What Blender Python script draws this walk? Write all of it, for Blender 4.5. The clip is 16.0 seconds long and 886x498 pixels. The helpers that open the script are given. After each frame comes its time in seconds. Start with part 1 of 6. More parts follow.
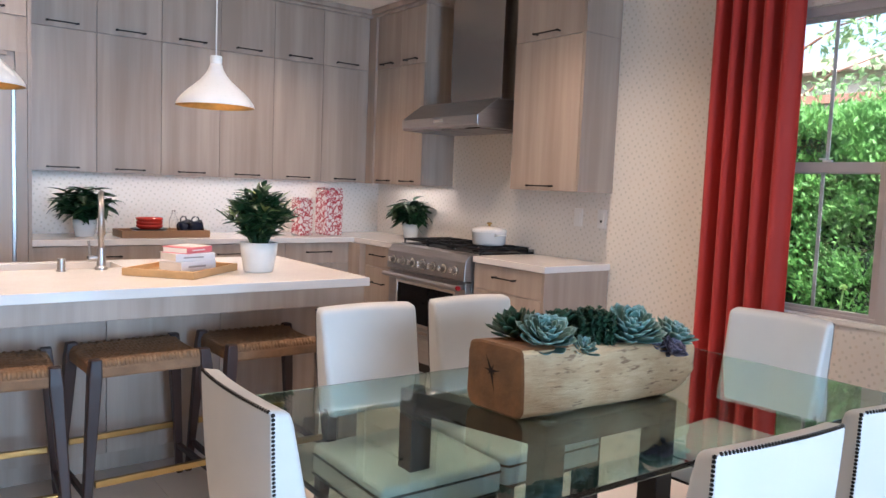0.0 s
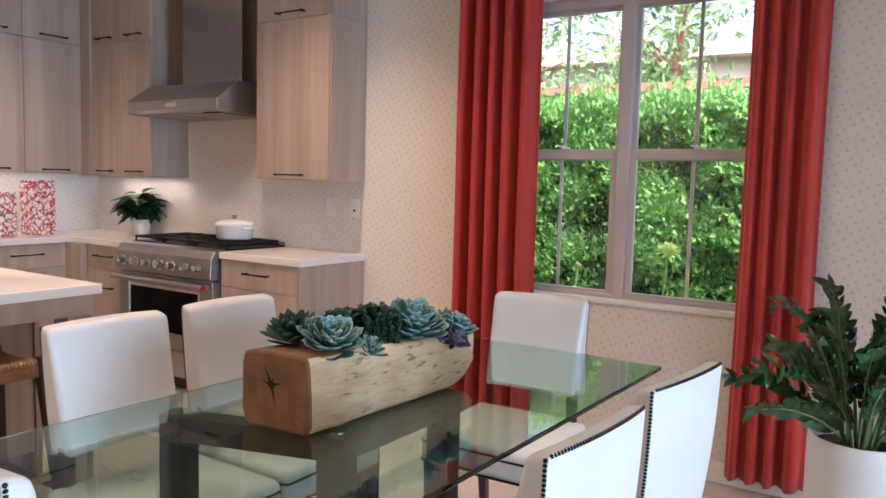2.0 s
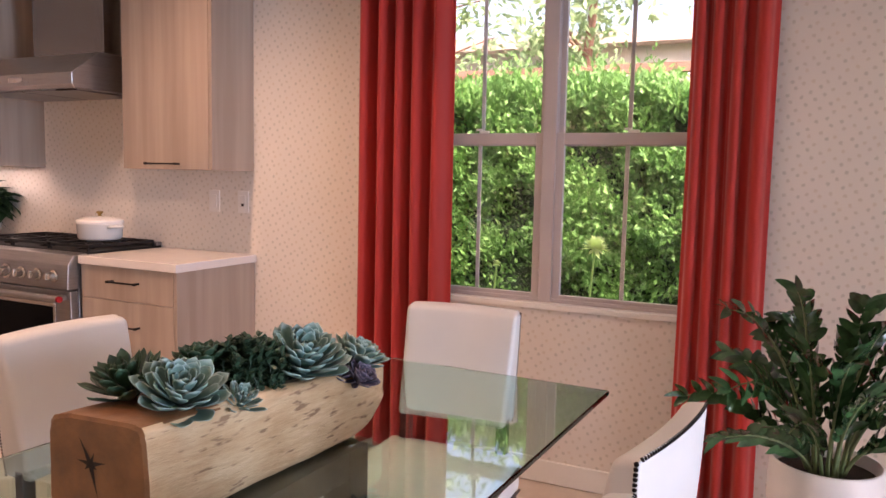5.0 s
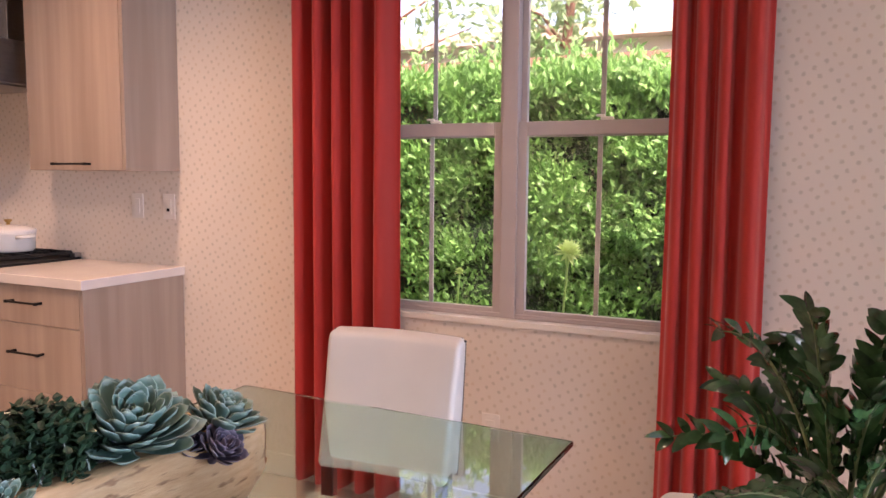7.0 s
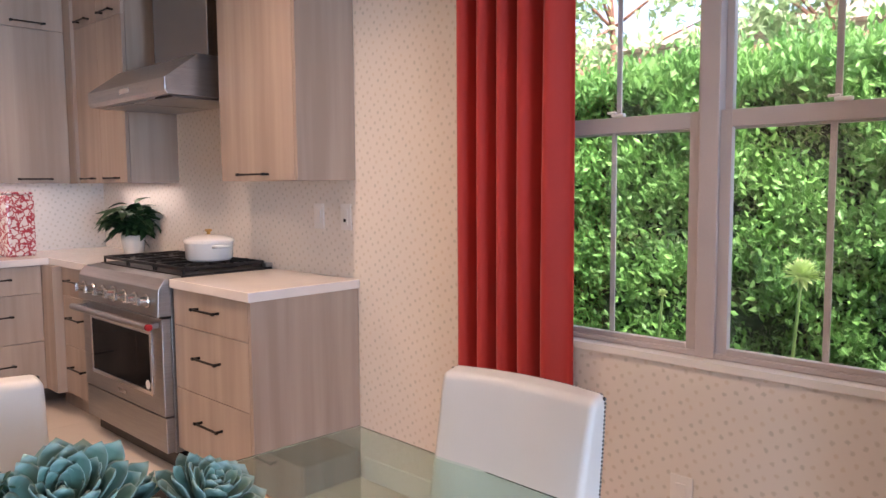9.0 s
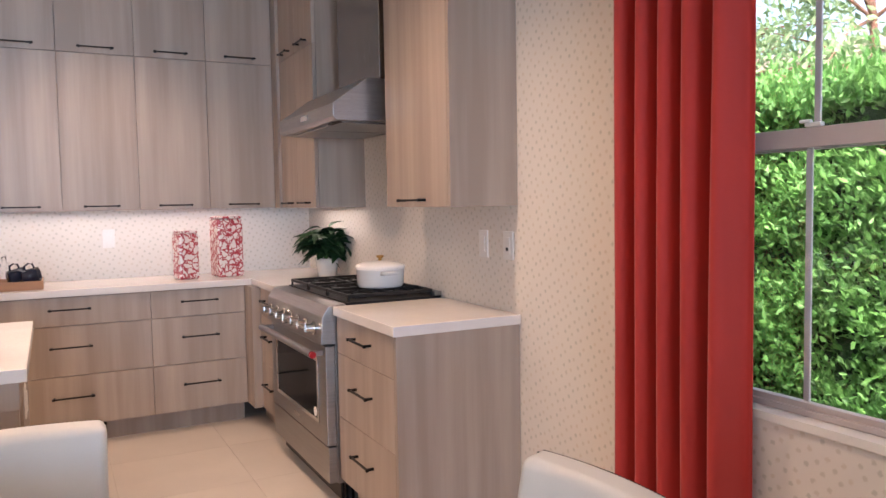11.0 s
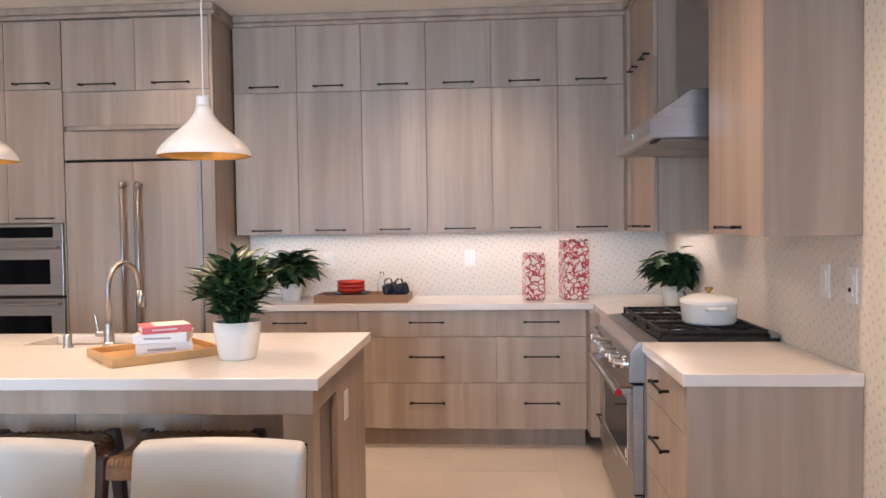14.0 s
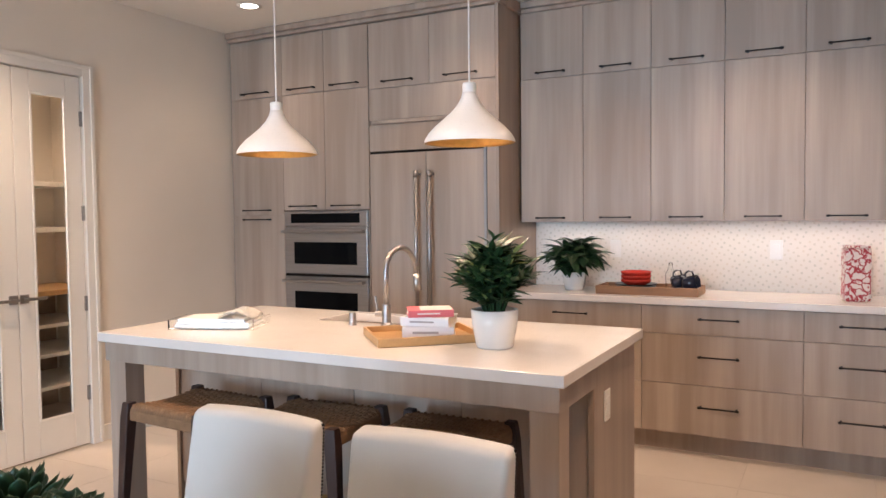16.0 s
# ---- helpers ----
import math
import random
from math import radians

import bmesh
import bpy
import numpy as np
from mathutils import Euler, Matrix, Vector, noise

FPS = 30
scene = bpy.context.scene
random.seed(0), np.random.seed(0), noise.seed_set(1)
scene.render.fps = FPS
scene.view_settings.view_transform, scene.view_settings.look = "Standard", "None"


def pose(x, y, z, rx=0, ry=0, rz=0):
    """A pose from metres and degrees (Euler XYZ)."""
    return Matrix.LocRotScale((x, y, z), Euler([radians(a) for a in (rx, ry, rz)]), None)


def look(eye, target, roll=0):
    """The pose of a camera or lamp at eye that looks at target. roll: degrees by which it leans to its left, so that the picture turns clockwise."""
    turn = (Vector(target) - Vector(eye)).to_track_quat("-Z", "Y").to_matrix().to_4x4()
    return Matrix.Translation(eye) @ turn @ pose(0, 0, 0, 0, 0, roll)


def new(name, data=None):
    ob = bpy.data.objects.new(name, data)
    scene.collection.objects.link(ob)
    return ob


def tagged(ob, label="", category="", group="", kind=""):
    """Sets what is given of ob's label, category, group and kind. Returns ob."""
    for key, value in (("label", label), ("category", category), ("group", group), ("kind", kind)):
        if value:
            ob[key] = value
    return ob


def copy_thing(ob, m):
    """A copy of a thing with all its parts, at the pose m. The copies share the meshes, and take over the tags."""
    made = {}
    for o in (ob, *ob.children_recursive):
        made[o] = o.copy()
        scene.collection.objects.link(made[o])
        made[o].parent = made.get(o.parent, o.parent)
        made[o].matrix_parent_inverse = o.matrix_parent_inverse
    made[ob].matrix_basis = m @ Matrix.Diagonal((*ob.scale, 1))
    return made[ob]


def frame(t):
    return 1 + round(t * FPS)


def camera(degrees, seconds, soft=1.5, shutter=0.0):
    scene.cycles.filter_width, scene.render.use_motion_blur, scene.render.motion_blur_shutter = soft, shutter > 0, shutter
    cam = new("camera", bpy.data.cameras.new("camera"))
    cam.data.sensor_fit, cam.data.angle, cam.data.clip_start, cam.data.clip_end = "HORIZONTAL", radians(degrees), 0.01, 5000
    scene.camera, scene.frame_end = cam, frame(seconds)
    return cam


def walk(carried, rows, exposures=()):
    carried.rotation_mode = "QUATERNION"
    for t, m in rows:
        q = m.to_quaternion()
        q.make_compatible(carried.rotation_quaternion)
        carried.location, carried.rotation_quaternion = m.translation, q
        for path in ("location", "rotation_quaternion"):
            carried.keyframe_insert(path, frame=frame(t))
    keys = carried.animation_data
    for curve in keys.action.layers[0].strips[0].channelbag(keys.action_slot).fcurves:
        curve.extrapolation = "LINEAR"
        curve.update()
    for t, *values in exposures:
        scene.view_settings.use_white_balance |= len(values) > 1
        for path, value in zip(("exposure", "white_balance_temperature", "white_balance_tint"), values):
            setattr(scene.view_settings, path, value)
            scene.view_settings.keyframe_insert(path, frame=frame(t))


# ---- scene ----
cam = camera(61.1, 16.0)
PATH = [
    (0, (0.286, 0.23, 1.343), (1.479, 1.826, 1.175), 2.3),
    (0.5, (0.36, 0.27, 1.337), (1.664, 1.777, 1.171), 2.3),
    (1, (0.372, 0.323, 1.34), (1.805, 1.706, 1.162), 1.7),
    (1.5, (0.359, 0.394, 1.329), (1.937, 1.61, 1.155), 1.6),
    (2, (0.339, 0.447, 1.339), (2.01, 1.533, 1.165), 1.5),
    (2.5, (0.346, 0.497, 1.336), (2.079, 1.479, 1.158), 1.6),
    (3, (0.382, 0.518, 1.338), (2.137, 1.461, 1.165), 1.3),
    (3.5, (0.484, 0.543, 1.328), (2.249, 1.474, 1.188), 1.2),
    (4, (0.577, 0.559, 1.334), (2.346, 1.479, 1.186), 1.8),
    (4.5, (0.666, 0.655, 1.336), (2.448, 1.543, 1.153), 1.7),
    (7, (1.256, 0.761, 1.325), (3.059, 1.605, 1.133), 0.5),
    (7.5, (1.36, 0.757, 1.328), (3.09, 1.739, 1.128), -0.5),
    (8, (1.498, 0.701, 1.32), (3.135, 1.835, 1.135), -0.1),
    (8.5, (1.61, 0.69, 1.327), (3.161, 1.941, 1.146), 0.3),
    (9, (1.757, 0.749, 1.32), (3.19, 2.133, 1.147), -0.4),
    (11.5, (2.311, 0.8, 1.36), (3.025, 2.665, 1.249), -0.4),
    (12, (2.42, 0.763, 1.358), (2.882, 2.706, 1.262), 0.3),
    (12.5, (2.503, 0.734, 1.368), (2.811, 2.708, 1.286), 0.6),
    (13, (2.564, 0.785, 1.371), (2.767, 2.774, 1.3), 0.1),
    (13.5, (2.632, 0.856, 1.375), (2.716, 2.854, 1.309), 0.1),
    (14, (2.71, 0.878, 1.387), (2.573, 2.872, 1.324), -0.8),
    (14.5, (2.83, 0.883, 1.395), (2.413, 2.838, 1.335), -0.2),
    (15, (2.88, 0.917, 1.393), (2.243, 2.811, 1.312), -0.0),
    (15.5, (2.883, 0.996, 1.381), (2.109, 2.838, 1.282), -0.2),
    (16, (2.866, 1.09, 1.388), (1.935, 2.859, 1.299), -0.6),
]
LIGHT = [(0.0, 2.43, 5600, 14), (1.5, 2.48, 5700, 14), (2.3, 2.50, 6150, 23), (3.5, 2.50, 6750, 32), (7.0, 2.55, 6950, 39), (8.0, 2.59, 6450, 34),
         (9.0, 2.54, 6200, 25), (11.5, 2.5, 6150, 21), (13.0, 2.5, 6150, 18), (16.0, 2.42, 6300, 17)]
walk(cam, [(t, look(eye, target, roll)) for t, eye, target, roll in PATH], LIGHT)

# ---- world, sun, large lights ----
world = bpy.data.worlds.new("sky")
scene.world = world
world.use_nodes = True
wn = world.node_tree.nodes
sky = wn.new("ShaderNodeTexSky")
sky.sky_type, sky.sun_disc, sky.sun_elevation, sky.sun_rotation = "NISHITA", False, radians(50), radians(229)
sky.air_density, sky.dust_density = 1.0, 8.0
world.node_tree.links.new(sky.outputs[0], wn["Background"].inputs[0])
wn["Background"].inputs[1].default_value = 0.15

sun_data = bpy.data.lights.new("sun", "SUN")
sun_data.energy, sun_data.angle, sun_data.color = 1.5, radians(20), (1.0, 0.95, 0.86)
sun = new("sun", sun_data)
sun.matrix_world = look((0.5, -2.5, 9.5), (5.6, 2.0, 1.5))


def area_lamp(name, eye, target, sx, sy, power, colour, spread=180):
    data = bpy.data.lights.new(name, "AREA")
    data.shape, data.size, data.size_y, data.energy, data.color = "RECTANGLE", sx, sy, power, colour
    ob = new(name, data)
    ob.matrix_world = look(eye, target)
    data.spread = radians(spread)
    return ob


# daylight through the wide glazed opening behind the walk and the strips under the wall cabinets
area_lamp("garden_door_daylight", (1.3, -3.52, 1.25), (1.3, 0.0, 1.2), 2.2, 2.1, 10.5, (0.53, 0.78, 1.0), 66)
area_lamp("strip_light_back", (2.25, 5.86, 1.325), (2.25, 5.87, 0.0), 2.3, 0.03, 0.75, (1.0, 0.86, 0.74))
area_lamp("strip_light_corner", (3.74, 5.30, 1.325), (3.745, 5.30, 0.0), 0.7, 0.03, 0.26, (1.0, 0.84, 0.70))


# ---- materials ----
def ramp_mix(nt, fac, a, b):
    n = nt.nodes.new("ShaderNodeMix")
    n.data_type = "RGBA"
    nt.links.new(fac, n.inputs[0])
    for slot, c in ((6, a), (7, b)):
        if isinstance(c, tuple):
            n.inputs[slot].default_value = (*c[:3], 1)
        else:
            nt.links.new(c, n.inputs[slot])
    return n.outputs[2]


def math_node(nt, op, a, b=0.0, c=0.0):
    n = nt.nodes.new("ShaderNodeMath")
    n.operation = op
    for k, v in enumerate((a, b, c)):
        if isinstance(v, (int, float)):
            n.inputs[k].default_value = v
        else:
            nt.links.new(v, n.inputs[k])
    return n.outputs[0]


def noise_node(nt, vec, scale, detail=3.0, rough=0.55):
    n = nt.nodes.new("ShaderNodeTexNoise")
    nt.links.new(vec, n.inputs["Vector"])
    n.inputs["Scale"].default_value, n.inputs["Detail"].default_value, n.inputs["Roughness"].default_value = scale, detail, rough
    return n.outputs[0]


def stretched(nt, stretch, spread=True):
    tc = nt.nodes.new("ShaderNodeTexCoord")
    mp = nt.nodes.new("ShaderNodeMapping")
    mp.inputs["Scale"].default_value = stretch
    vec = tc.outputs["Object"]
    if spread:
        info = nt.nodes.new("ShaderNodeObjectInfo")
        add = nt.nodes.new("ShaderNodeVectorMath")
        add.operation = "MULTIPLY_ADD"
        comb = nt.nodes.new("ShaderNodeCombineXYZ")
        for k in range(3):
            nt.links.new(info.outputs["Random"], comb.inputs[k])
        nt.links.new(comb.outputs[0], add.inputs[0])
        add.inputs[1].default_value = (7.3, 5.1, 3.7)
        nt.links.new(vec, add.inputs[2])
        vec = add.outputs[0]
    nt.links.new(vec, mp.inputs["Vector"])
    return mp.outputs[0]


def material(name, col, rough=0.5, metal=0.0, var=0.08, scale=5.0, fine=70.0, bump=0.05, stretch=(1, 1, 1), coat=0.0, tint=0.0, depth=0.002,
             dark=None, transmission=0.0, ior=1.5, subsurface=0.0, sheen=0.0, margin=None):
    """A surface of one colour, varied at two scales, with fine relief."""
    m = bpy.data.materials.new(name)
    m.use_nodes = True
    nt = m.node_tree
    b = nt.nodes["Principled BSDF"]
    vec = stretched(nt, stretch)
    big, small = noise_node(nt, vec, scale), noise_node(nt, vec, fine, 4.0)
    lo = dark or tuple(c * (1 - var * 2.2) for c in col)
    hi = tuple(min(1, c * (1 + var)) for c in col)
    fac = math_node(nt, "MULTIPLY_ADD", big, 1.6, -0.3)
    fac = math_node(nt, "ADD", fac, math_node(nt, "MULTIPLY_ADD", small, 0.5, -0.25))
    clamp = nt.nodes.new("ShaderNodeClamp")
    nt.links.new(fac, clamp.inputs[0])
    colour = ramp_mix(nt, clamp.outputs[0], lo, hi)
    if tint:
        info = nt.nodes.new("ShaderNodeObjectInfo")
        hsv = nt.nodes.new("ShaderNodeHueSaturation")
        nt.links.new(math_node(nt, "MULTIPLY_ADD", info.outputs["Random"], tint * 2, 1 - tint), hsv.inputs["Value"])
        nt.links.new(colour, hsv.inputs["Color"])
        colour = hsv.outputs[0]
    if margin:
        at = nt.nodes.new("ShaderNodeAttribute")
        at.attribute_name = "rim"
        colour = ramp_mix(nt, math_node(nt, "MULTIPLY", at.outputs["Fac"], 0.65), colour, margin)
    nt.links.new(colour, b.inputs["Base Color"])
    nt.links.new(math_node(nt, "MULTIPLY_ADD", small, 0.16, rough - 0.08), b.inputs["Roughness"])
    b.inputs["Metallic"].default_value, b.inputs["Coat Weight"].default_value = metal, coat
    b.inputs["Transmission Weight"].default_value, b.inputs["IOR"].default_value = transmission, ior
    b.inputs["Sheen Weight"].default_value = sheen
    if subsurface:
        b.inputs["Subsurface Weight"].default_value = subsurface
        b.inputs["Subsurface Radius"].default_value = (0.01, 0.015, 0.006)
    if bump:
        bp = nt.nodes.new("ShaderNodeBump")
        bp.inputs["Strength"].default_value, bp.inputs["Distance"].default_value = bump, depth
        nt.links.new(small, bp.inputs["Height"])
        nt.links.new(bp.outputs[0], b.inputs["Normal"])
    return m


def laminate():
    """Grey-taupe woodgrain laminate with soft upright streaks."""
    m = bpy.data.materials.new("taupe_laminate")
    m.use_nodes = True
    nt = m.node_tree
    b = nt.nodes["Principled BSDF"]
    vec = stretched(nt, (1, 1, 0.05))
    broad, streak = noise_node(nt, vec, 9.0, 2.0), noise_node(nt, vec, 34.0, 3.0)
    vec2 = stretched(nt, (1, 1, 0.018))
    line = noise_node(nt, vec2, 230.0, 2.0)
    f = math_node(nt, "MULTIPLY_ADD", broad, 2.1, -0.85)
    f = math_node(nt, "ADD", f, math_node(nt, "MULTIPLY_ADD", streak, 0.75, -0.28))
    f = math_node(nt, "ADD", f, math_node(nt, "MULTIPLY_ADD", line, 0.26, -0.12))
    cl = nt.nodes.new("ShaderNodeClamp")
    nt.links.new(f, cl.inputs[0])
    col = ramp_mix(nt, cl.outputs[0], (0.325, 0.252, 0.200), (0.465, 0.378, 0.309))
    nt.links.new(col, b.inputs["Base Color"])
    nt.links.new(math_node(nt, "MULTIPLY_ADD", streak, 0.15, 0.36), b.inputs["Roughness"])
    bp = nt.nodes.new("ShaderNodeBump")
    bp.inputs["Strength"].default_value, bp.inputs["Distance"].default_value = 0.12, 0.0008
    nt.links.new(line, bp.inputs["Height"])
    nt.links.new(bp.outputs[0], b.inputs["Normal"])
    return m


def wallpaper():
    """Cream wallpaper with rows of small grey-green sprigs, about 45 mm apart."""
    m = bpy.data.materials.new("sprig_wallpaper")
    m.use_nodes = True
    nt = m.node_tree
    b = nt.nodes["Principled BSDF"]
    tc = nt.nodes.new("ShaderNodeTexCoord")
    sep = nt.nodes.new("ShaderNodeSeparateXYZ")
    nt.links.new(tc.outputs["Object"], sep.inputs[0])
    comb = nt.nodes.new("ShaderNodeCombineXYZ")
    nt.links.new(math_node(nt, "MULTIPLY", math_node(nt, "ADD", sep.outputs[0], sep.outputs[1]), 28.0), comb.inputs[0])
    nt.links.new(math_node(nt, "MULTIPLY", sep.outputs[2], 28.0), comb.inputs[1])
    rot = nt.nodes.new("ShaderNodeMapping")
    rot.inputs["Rotation"].default_value = (0, 0, radians(31))
    nt.links.new(comb.outputs[0], rot.inputs["Vector"])
    vor = nt.nodes.new("ShaderNodeTexVoronoi")
    vor.voronoi_dimensions, vor.feature = "2D", "F1"
    vor.inputs["Scale"].default_value, vor.inputs["Randomness"].default_value = 1.0, 0.34
    nt.links.new(rot.outputs[0], vor.inputs["Vector"])
    ragged = noise_node(nt, rot.outputs[0], 5.0, 2.0)
    d = math_node(nt, "ADD", vor.outputs["Distance"], math_node(nt, "MULTIPLY_ADD", ragged, 0.34, -0.17))
    mr = nt.nodes.new("ShaderNodeMapRange")
    mr.inputs[1].default_value, mr.inputs[2].default_value, mr.inputs[3].default_value, mr.inputs[4].default_value = 0.13, 0.24, 0.50, 0.0
    nt.links.new(d, mr.inputs[0])
    sepc = nt.nodes.new("ShaderNodeSeparateColor")
    nt.links.new(vor.outputs["Color"], sepc.inputs[0])
    dot = ramp_mix(nt, sepc.outputs[0], (0.36, 0.36, 0.30), (0.60, 0.50, 0.38))
    stain = noise_node(nt, tc.outputs["Object"], 1.3, 2.0)
    paper = ramp_mix(nt, stain, (0.70, 0.645, 0.58), (0.77, 0.72, 0.655))
    nt.links.new(ramp_mix(nt, mr.outputs[0], paper, dot), b.inputs["Base Color"])
    b.inputs["Roughness"].default_value = 0.62
    bp = nt.nodes.new("ShaderNodeBump")
    bp.inputs["Strength"].default_value, bp.inputs["Distance"].default_value = 0.15, 0.0006
    nt.links.new(noise_node(nt, tc.outputs["Object"], 260.0, 2.0), bp.inputs["Height"])
    nt.links.new(bp.outputs[0], b.inputs["Normal"])
    return m


def marbled(name, base, vein, scale, width):
    """A printed net of coloured strokes on a pale ground."""
    m = bpy.data.materials.new(name)
    m.use_nodes = True
    nt = m.node_tree
    b = nt.nodes["Principled BSDF"]
    vec = stretched(nt, (1, 1, 1))
    warp = nt.nodes.new("ShaderNodeTexNoise")
    nt.links.new(vec, warp.inputs["Vector"])
    warp.inputs["Scale"].default_value = scale * 0.8
    add = nt.nodes.new("ShaderNodeVectorMath")
    add.operation = "MULTIPLY_ADD"
    nt.links.new(warp.outputs["Color"], add.inputs[0])
    add.inputs[1].default_value = (2.4 / scale,) * 3
    nt.links.new(vec, add.inputs[2])
    vor = nt.nodes.new("ShaderNodeTexVoronoi")
    vor.feature = "DISTANCE_TO_EDGE"
    vor.inputs["Scale"].default_value = scale
    nt.links.new(add.outputs[0], vor.inputs["Vector"])
    mr = nt.nodes.new("ShaderNodeMapRange")
    mr.inputs[1].default_value, mr.inputs[2].default_value, mr.inputs[3].default_value, mr.inputs[4].default_value = width * 0.6, width * 1.3, 1.0, 0.0
    nt.links.new(vor.outputs["Distance"], mr.inputs[0])
    nt.links.new(ramp_mix(nt, mr.outputs[0], base, vein), b.inputs["Base Color"])
    b.inputs["Roughness"].default_value = 0.3
    return m


def hewn():
    """Pale hewn wood with long grain, short dark flecks and soft brown patches."""
    m = bpy.data.materials.new("hewn_log_wood")
    m.use_nodes = True
    nt = m.node_tree
    b = nt.nodes["Principled BSDF"]
    vec = stretched(nt, (0.12, 1, 1), False)
    patch = noise_node(nt, stretched(nt, (0.5, 1, 1), False), 11.0, 3.0)
    grain = noise_node(nt, vec, 120.0, 4.0, 0.65)
    fleck = noise_node(nt, stretched(nt, (0.22, 1, 1), False), 85.0, 2.0, 0.5)
    f = math_node(nt, "ADD", math_node(nt, "MULTIPLY_ADD", patch, 1.5, -0.45), math_node(nt, "MULTIPLY_ADD", grain, 0.9, -0.4))
    cl = nt.nodes.new("ShaderNodeClamp")
    nt.links.new(f, cl.inputs[0])
    pale = ramp_mix(nt, cl.outputs[0], (0.40, 0.25, 0.12), (0.66, 0.50, 0.31))
    mr = nt.nodes.new("ShaderNodeMapRange")
    mr.inputs[1].default_value, mr.inputs[2].default_value, mr.inputs[3].default_value, mr.inputs[4].default_value = 0.60, 0.70, 0.0, 0.75
    nt.links.new(fleck, mr.inputs[0])
    nt.links.new(ramp_mix(nt, mr.outputs[0], pale, (0.17, 0.085, 0.04)), b.inputs["Base Color"])
    b.inputs["Roughness"].default_value = 0.62
    h = math_node(nt, "SUBTRACT", grain, math_node(nt, "MULTIPLY", mr.outputs[0], 0.8))
    bp = nt.nodes.new("ShaderNodeBump")
    bp.inputs["Strength"].default_value, bp.inputs["Distance"].default_value = 0.6, 0.004
    nt.links.new(h, bp.inputs["Height"])
    nt.links.new(bp.outputs[0], b.inputs["Normal"])
    return m


def leafy(name, col, dark, scale, fine):
    """Thin leaves that let some light through."""
    m = bpy.data.materials.new(name)
    m.use_nodes = True
    nt = m.node_tree
    b = nt.nodes["Principled BSDF"]
    vec = stretched(nt, (1, 1, 1), False)
    geo = nt.nodes.new("ShaderNodeNewGeometry")
    f = math_node(nt, "ADD", math_node(nt, "MULTIPLY_ADD", noise_node(nt, vec, scale), 1.2, -0.4), math_node(nt, "MULTIPLY_ADD", noise_node(nt, vec, fine), 0.6, -0.3))
    f = math_node(nt, "ADD", f, math_node(nt, "MULTIPLY", geo.outputs["Random Per Island"], 0.6))
    cl = nt.nodes.new("ShaderNodeClamp")
    nt.links.new(f, cl.inputs[0])
    colour = ramp_mix(nt, cl.outputs[0], dark, col)
    nt.links.new(colour, b.inputs["Base Color"])
    b.inputs["Roughness"].default_value = 0.5
    tl = nt.nodes.new("ShaderNodeBsdfTranslucent")
    nt.links.new(colour, tl.inputs["Color"])
    mix = nt.nodes.new("ShaderNodeMixShader")
    mix.inputs[0].default_value = 0.30
    nt.links.new(b.outputs[0], mix.inputs[1])
    nt.links.new(tl.outputs[0], mix.inputs[2])
    nt.links.new(mix.outputs[0], nt.nodes["Material Output"].inputs["Surface"])
    return m


def clear_glass(name, col, rough=0.0, ior=1.45):
    m = bpy.data.materials.new(name)
    m.use_nodes = True
    b = m.node_tree.nodes["Principled BSDF"]
    b.inputs["Base Color"].default_value = (*col, 1)
    b.inputs["Roughness"].default_value, b.inputs["Transmission Weight"].default_value, b.inputs["IOR"].default_value = rough, 1.0, ior
    return m


def glow(name, col, strength):
    m = bpy.data.materials.new(name)
    m.use_nodes = True
    b = m.node_tree.nodes["Principled BSDF"]
    b.inputs["Base Color"].default_value = (*col, 1)
    b.inputs["Emission Color"].default_value, b.inputs["Emission Strength"].default_value = (*col, 1), strength
    return m


LAMINATE, PAPER = laminate(), wallpaper()
PAINT = material("cream_wall_paint", (0.74, 0.69, 0.615), 0.6, var=0.03, scale=1.2, fine=220, bump=0.1, depth=0.0006)
WHITE_CEILING = material("white_ceiling_paint", (0.80, 0.77, 0.71), 0.7, var=0.02, scale=1.0, fine=180, bump=0.12, depth=0.0008)
WHITE_TRIM = material("white_trim_paint", (0.78, 0.76, 0.71), 0.35, var=0.03, scale=2.0, fine=120, bump=0.04)
VINYL = material("taupe_vinyl_frame", (0.50, 0.445, 0.43), 0.4, var=0.04, scale=3.0, fine=150, bump=0.04)
QUARTZ = material("white_quartz", (0.72, 0.68, 0.64), 0.21, var=0.03, scale=6.0, fine=160, bump=0.0)
TILE = material("cream_porcelain_tile", (0.64, 0.57, 0.50), 0.33, var=0.05, scale=2.2, fine=40, bump=0.03, tint=0.012)
GROUT = material("pale_grout", (0.57, 0.50, 0.43), 0.8, var=0.06, scale=8, fine=160, bump=0.2)
BLACK_METAL = material("blackened_bronze", (0.024, 0.019, 0.017), 0.38, 0.8, var=0.15, scale=20, fine=200, bump=0.03)
STEEL = material("brushed_steel", (0.36, 0.345, 0.335), 0.37, 1.0, var=0.07, scale=6, fine=60, bump=0.05, stretch=(1, 1, 30), depth=0.0004)
HOOD_STEEL = material("satin_steel", (0.33, 0.315, 0.30), 0.25, 1.0, var=0.06, scale=5, fine=50, bump=0.04, stretch=(20, 20, 1), depth=0.0004)
CANOPY_STEEL = material("brushed_canopy_steel", (0.42, 0.41, 0.405), 0.30, 1.0, var=0.06, scale=5, fine=50, bump=0.04, stretch=(1, 1, 20), depth=0.0004)
CHROME = material("chrome", (0.70, 0.69, 0.67), 0.12, 1.0, var=0.03, scale=9, fine=100, bump=0.0)
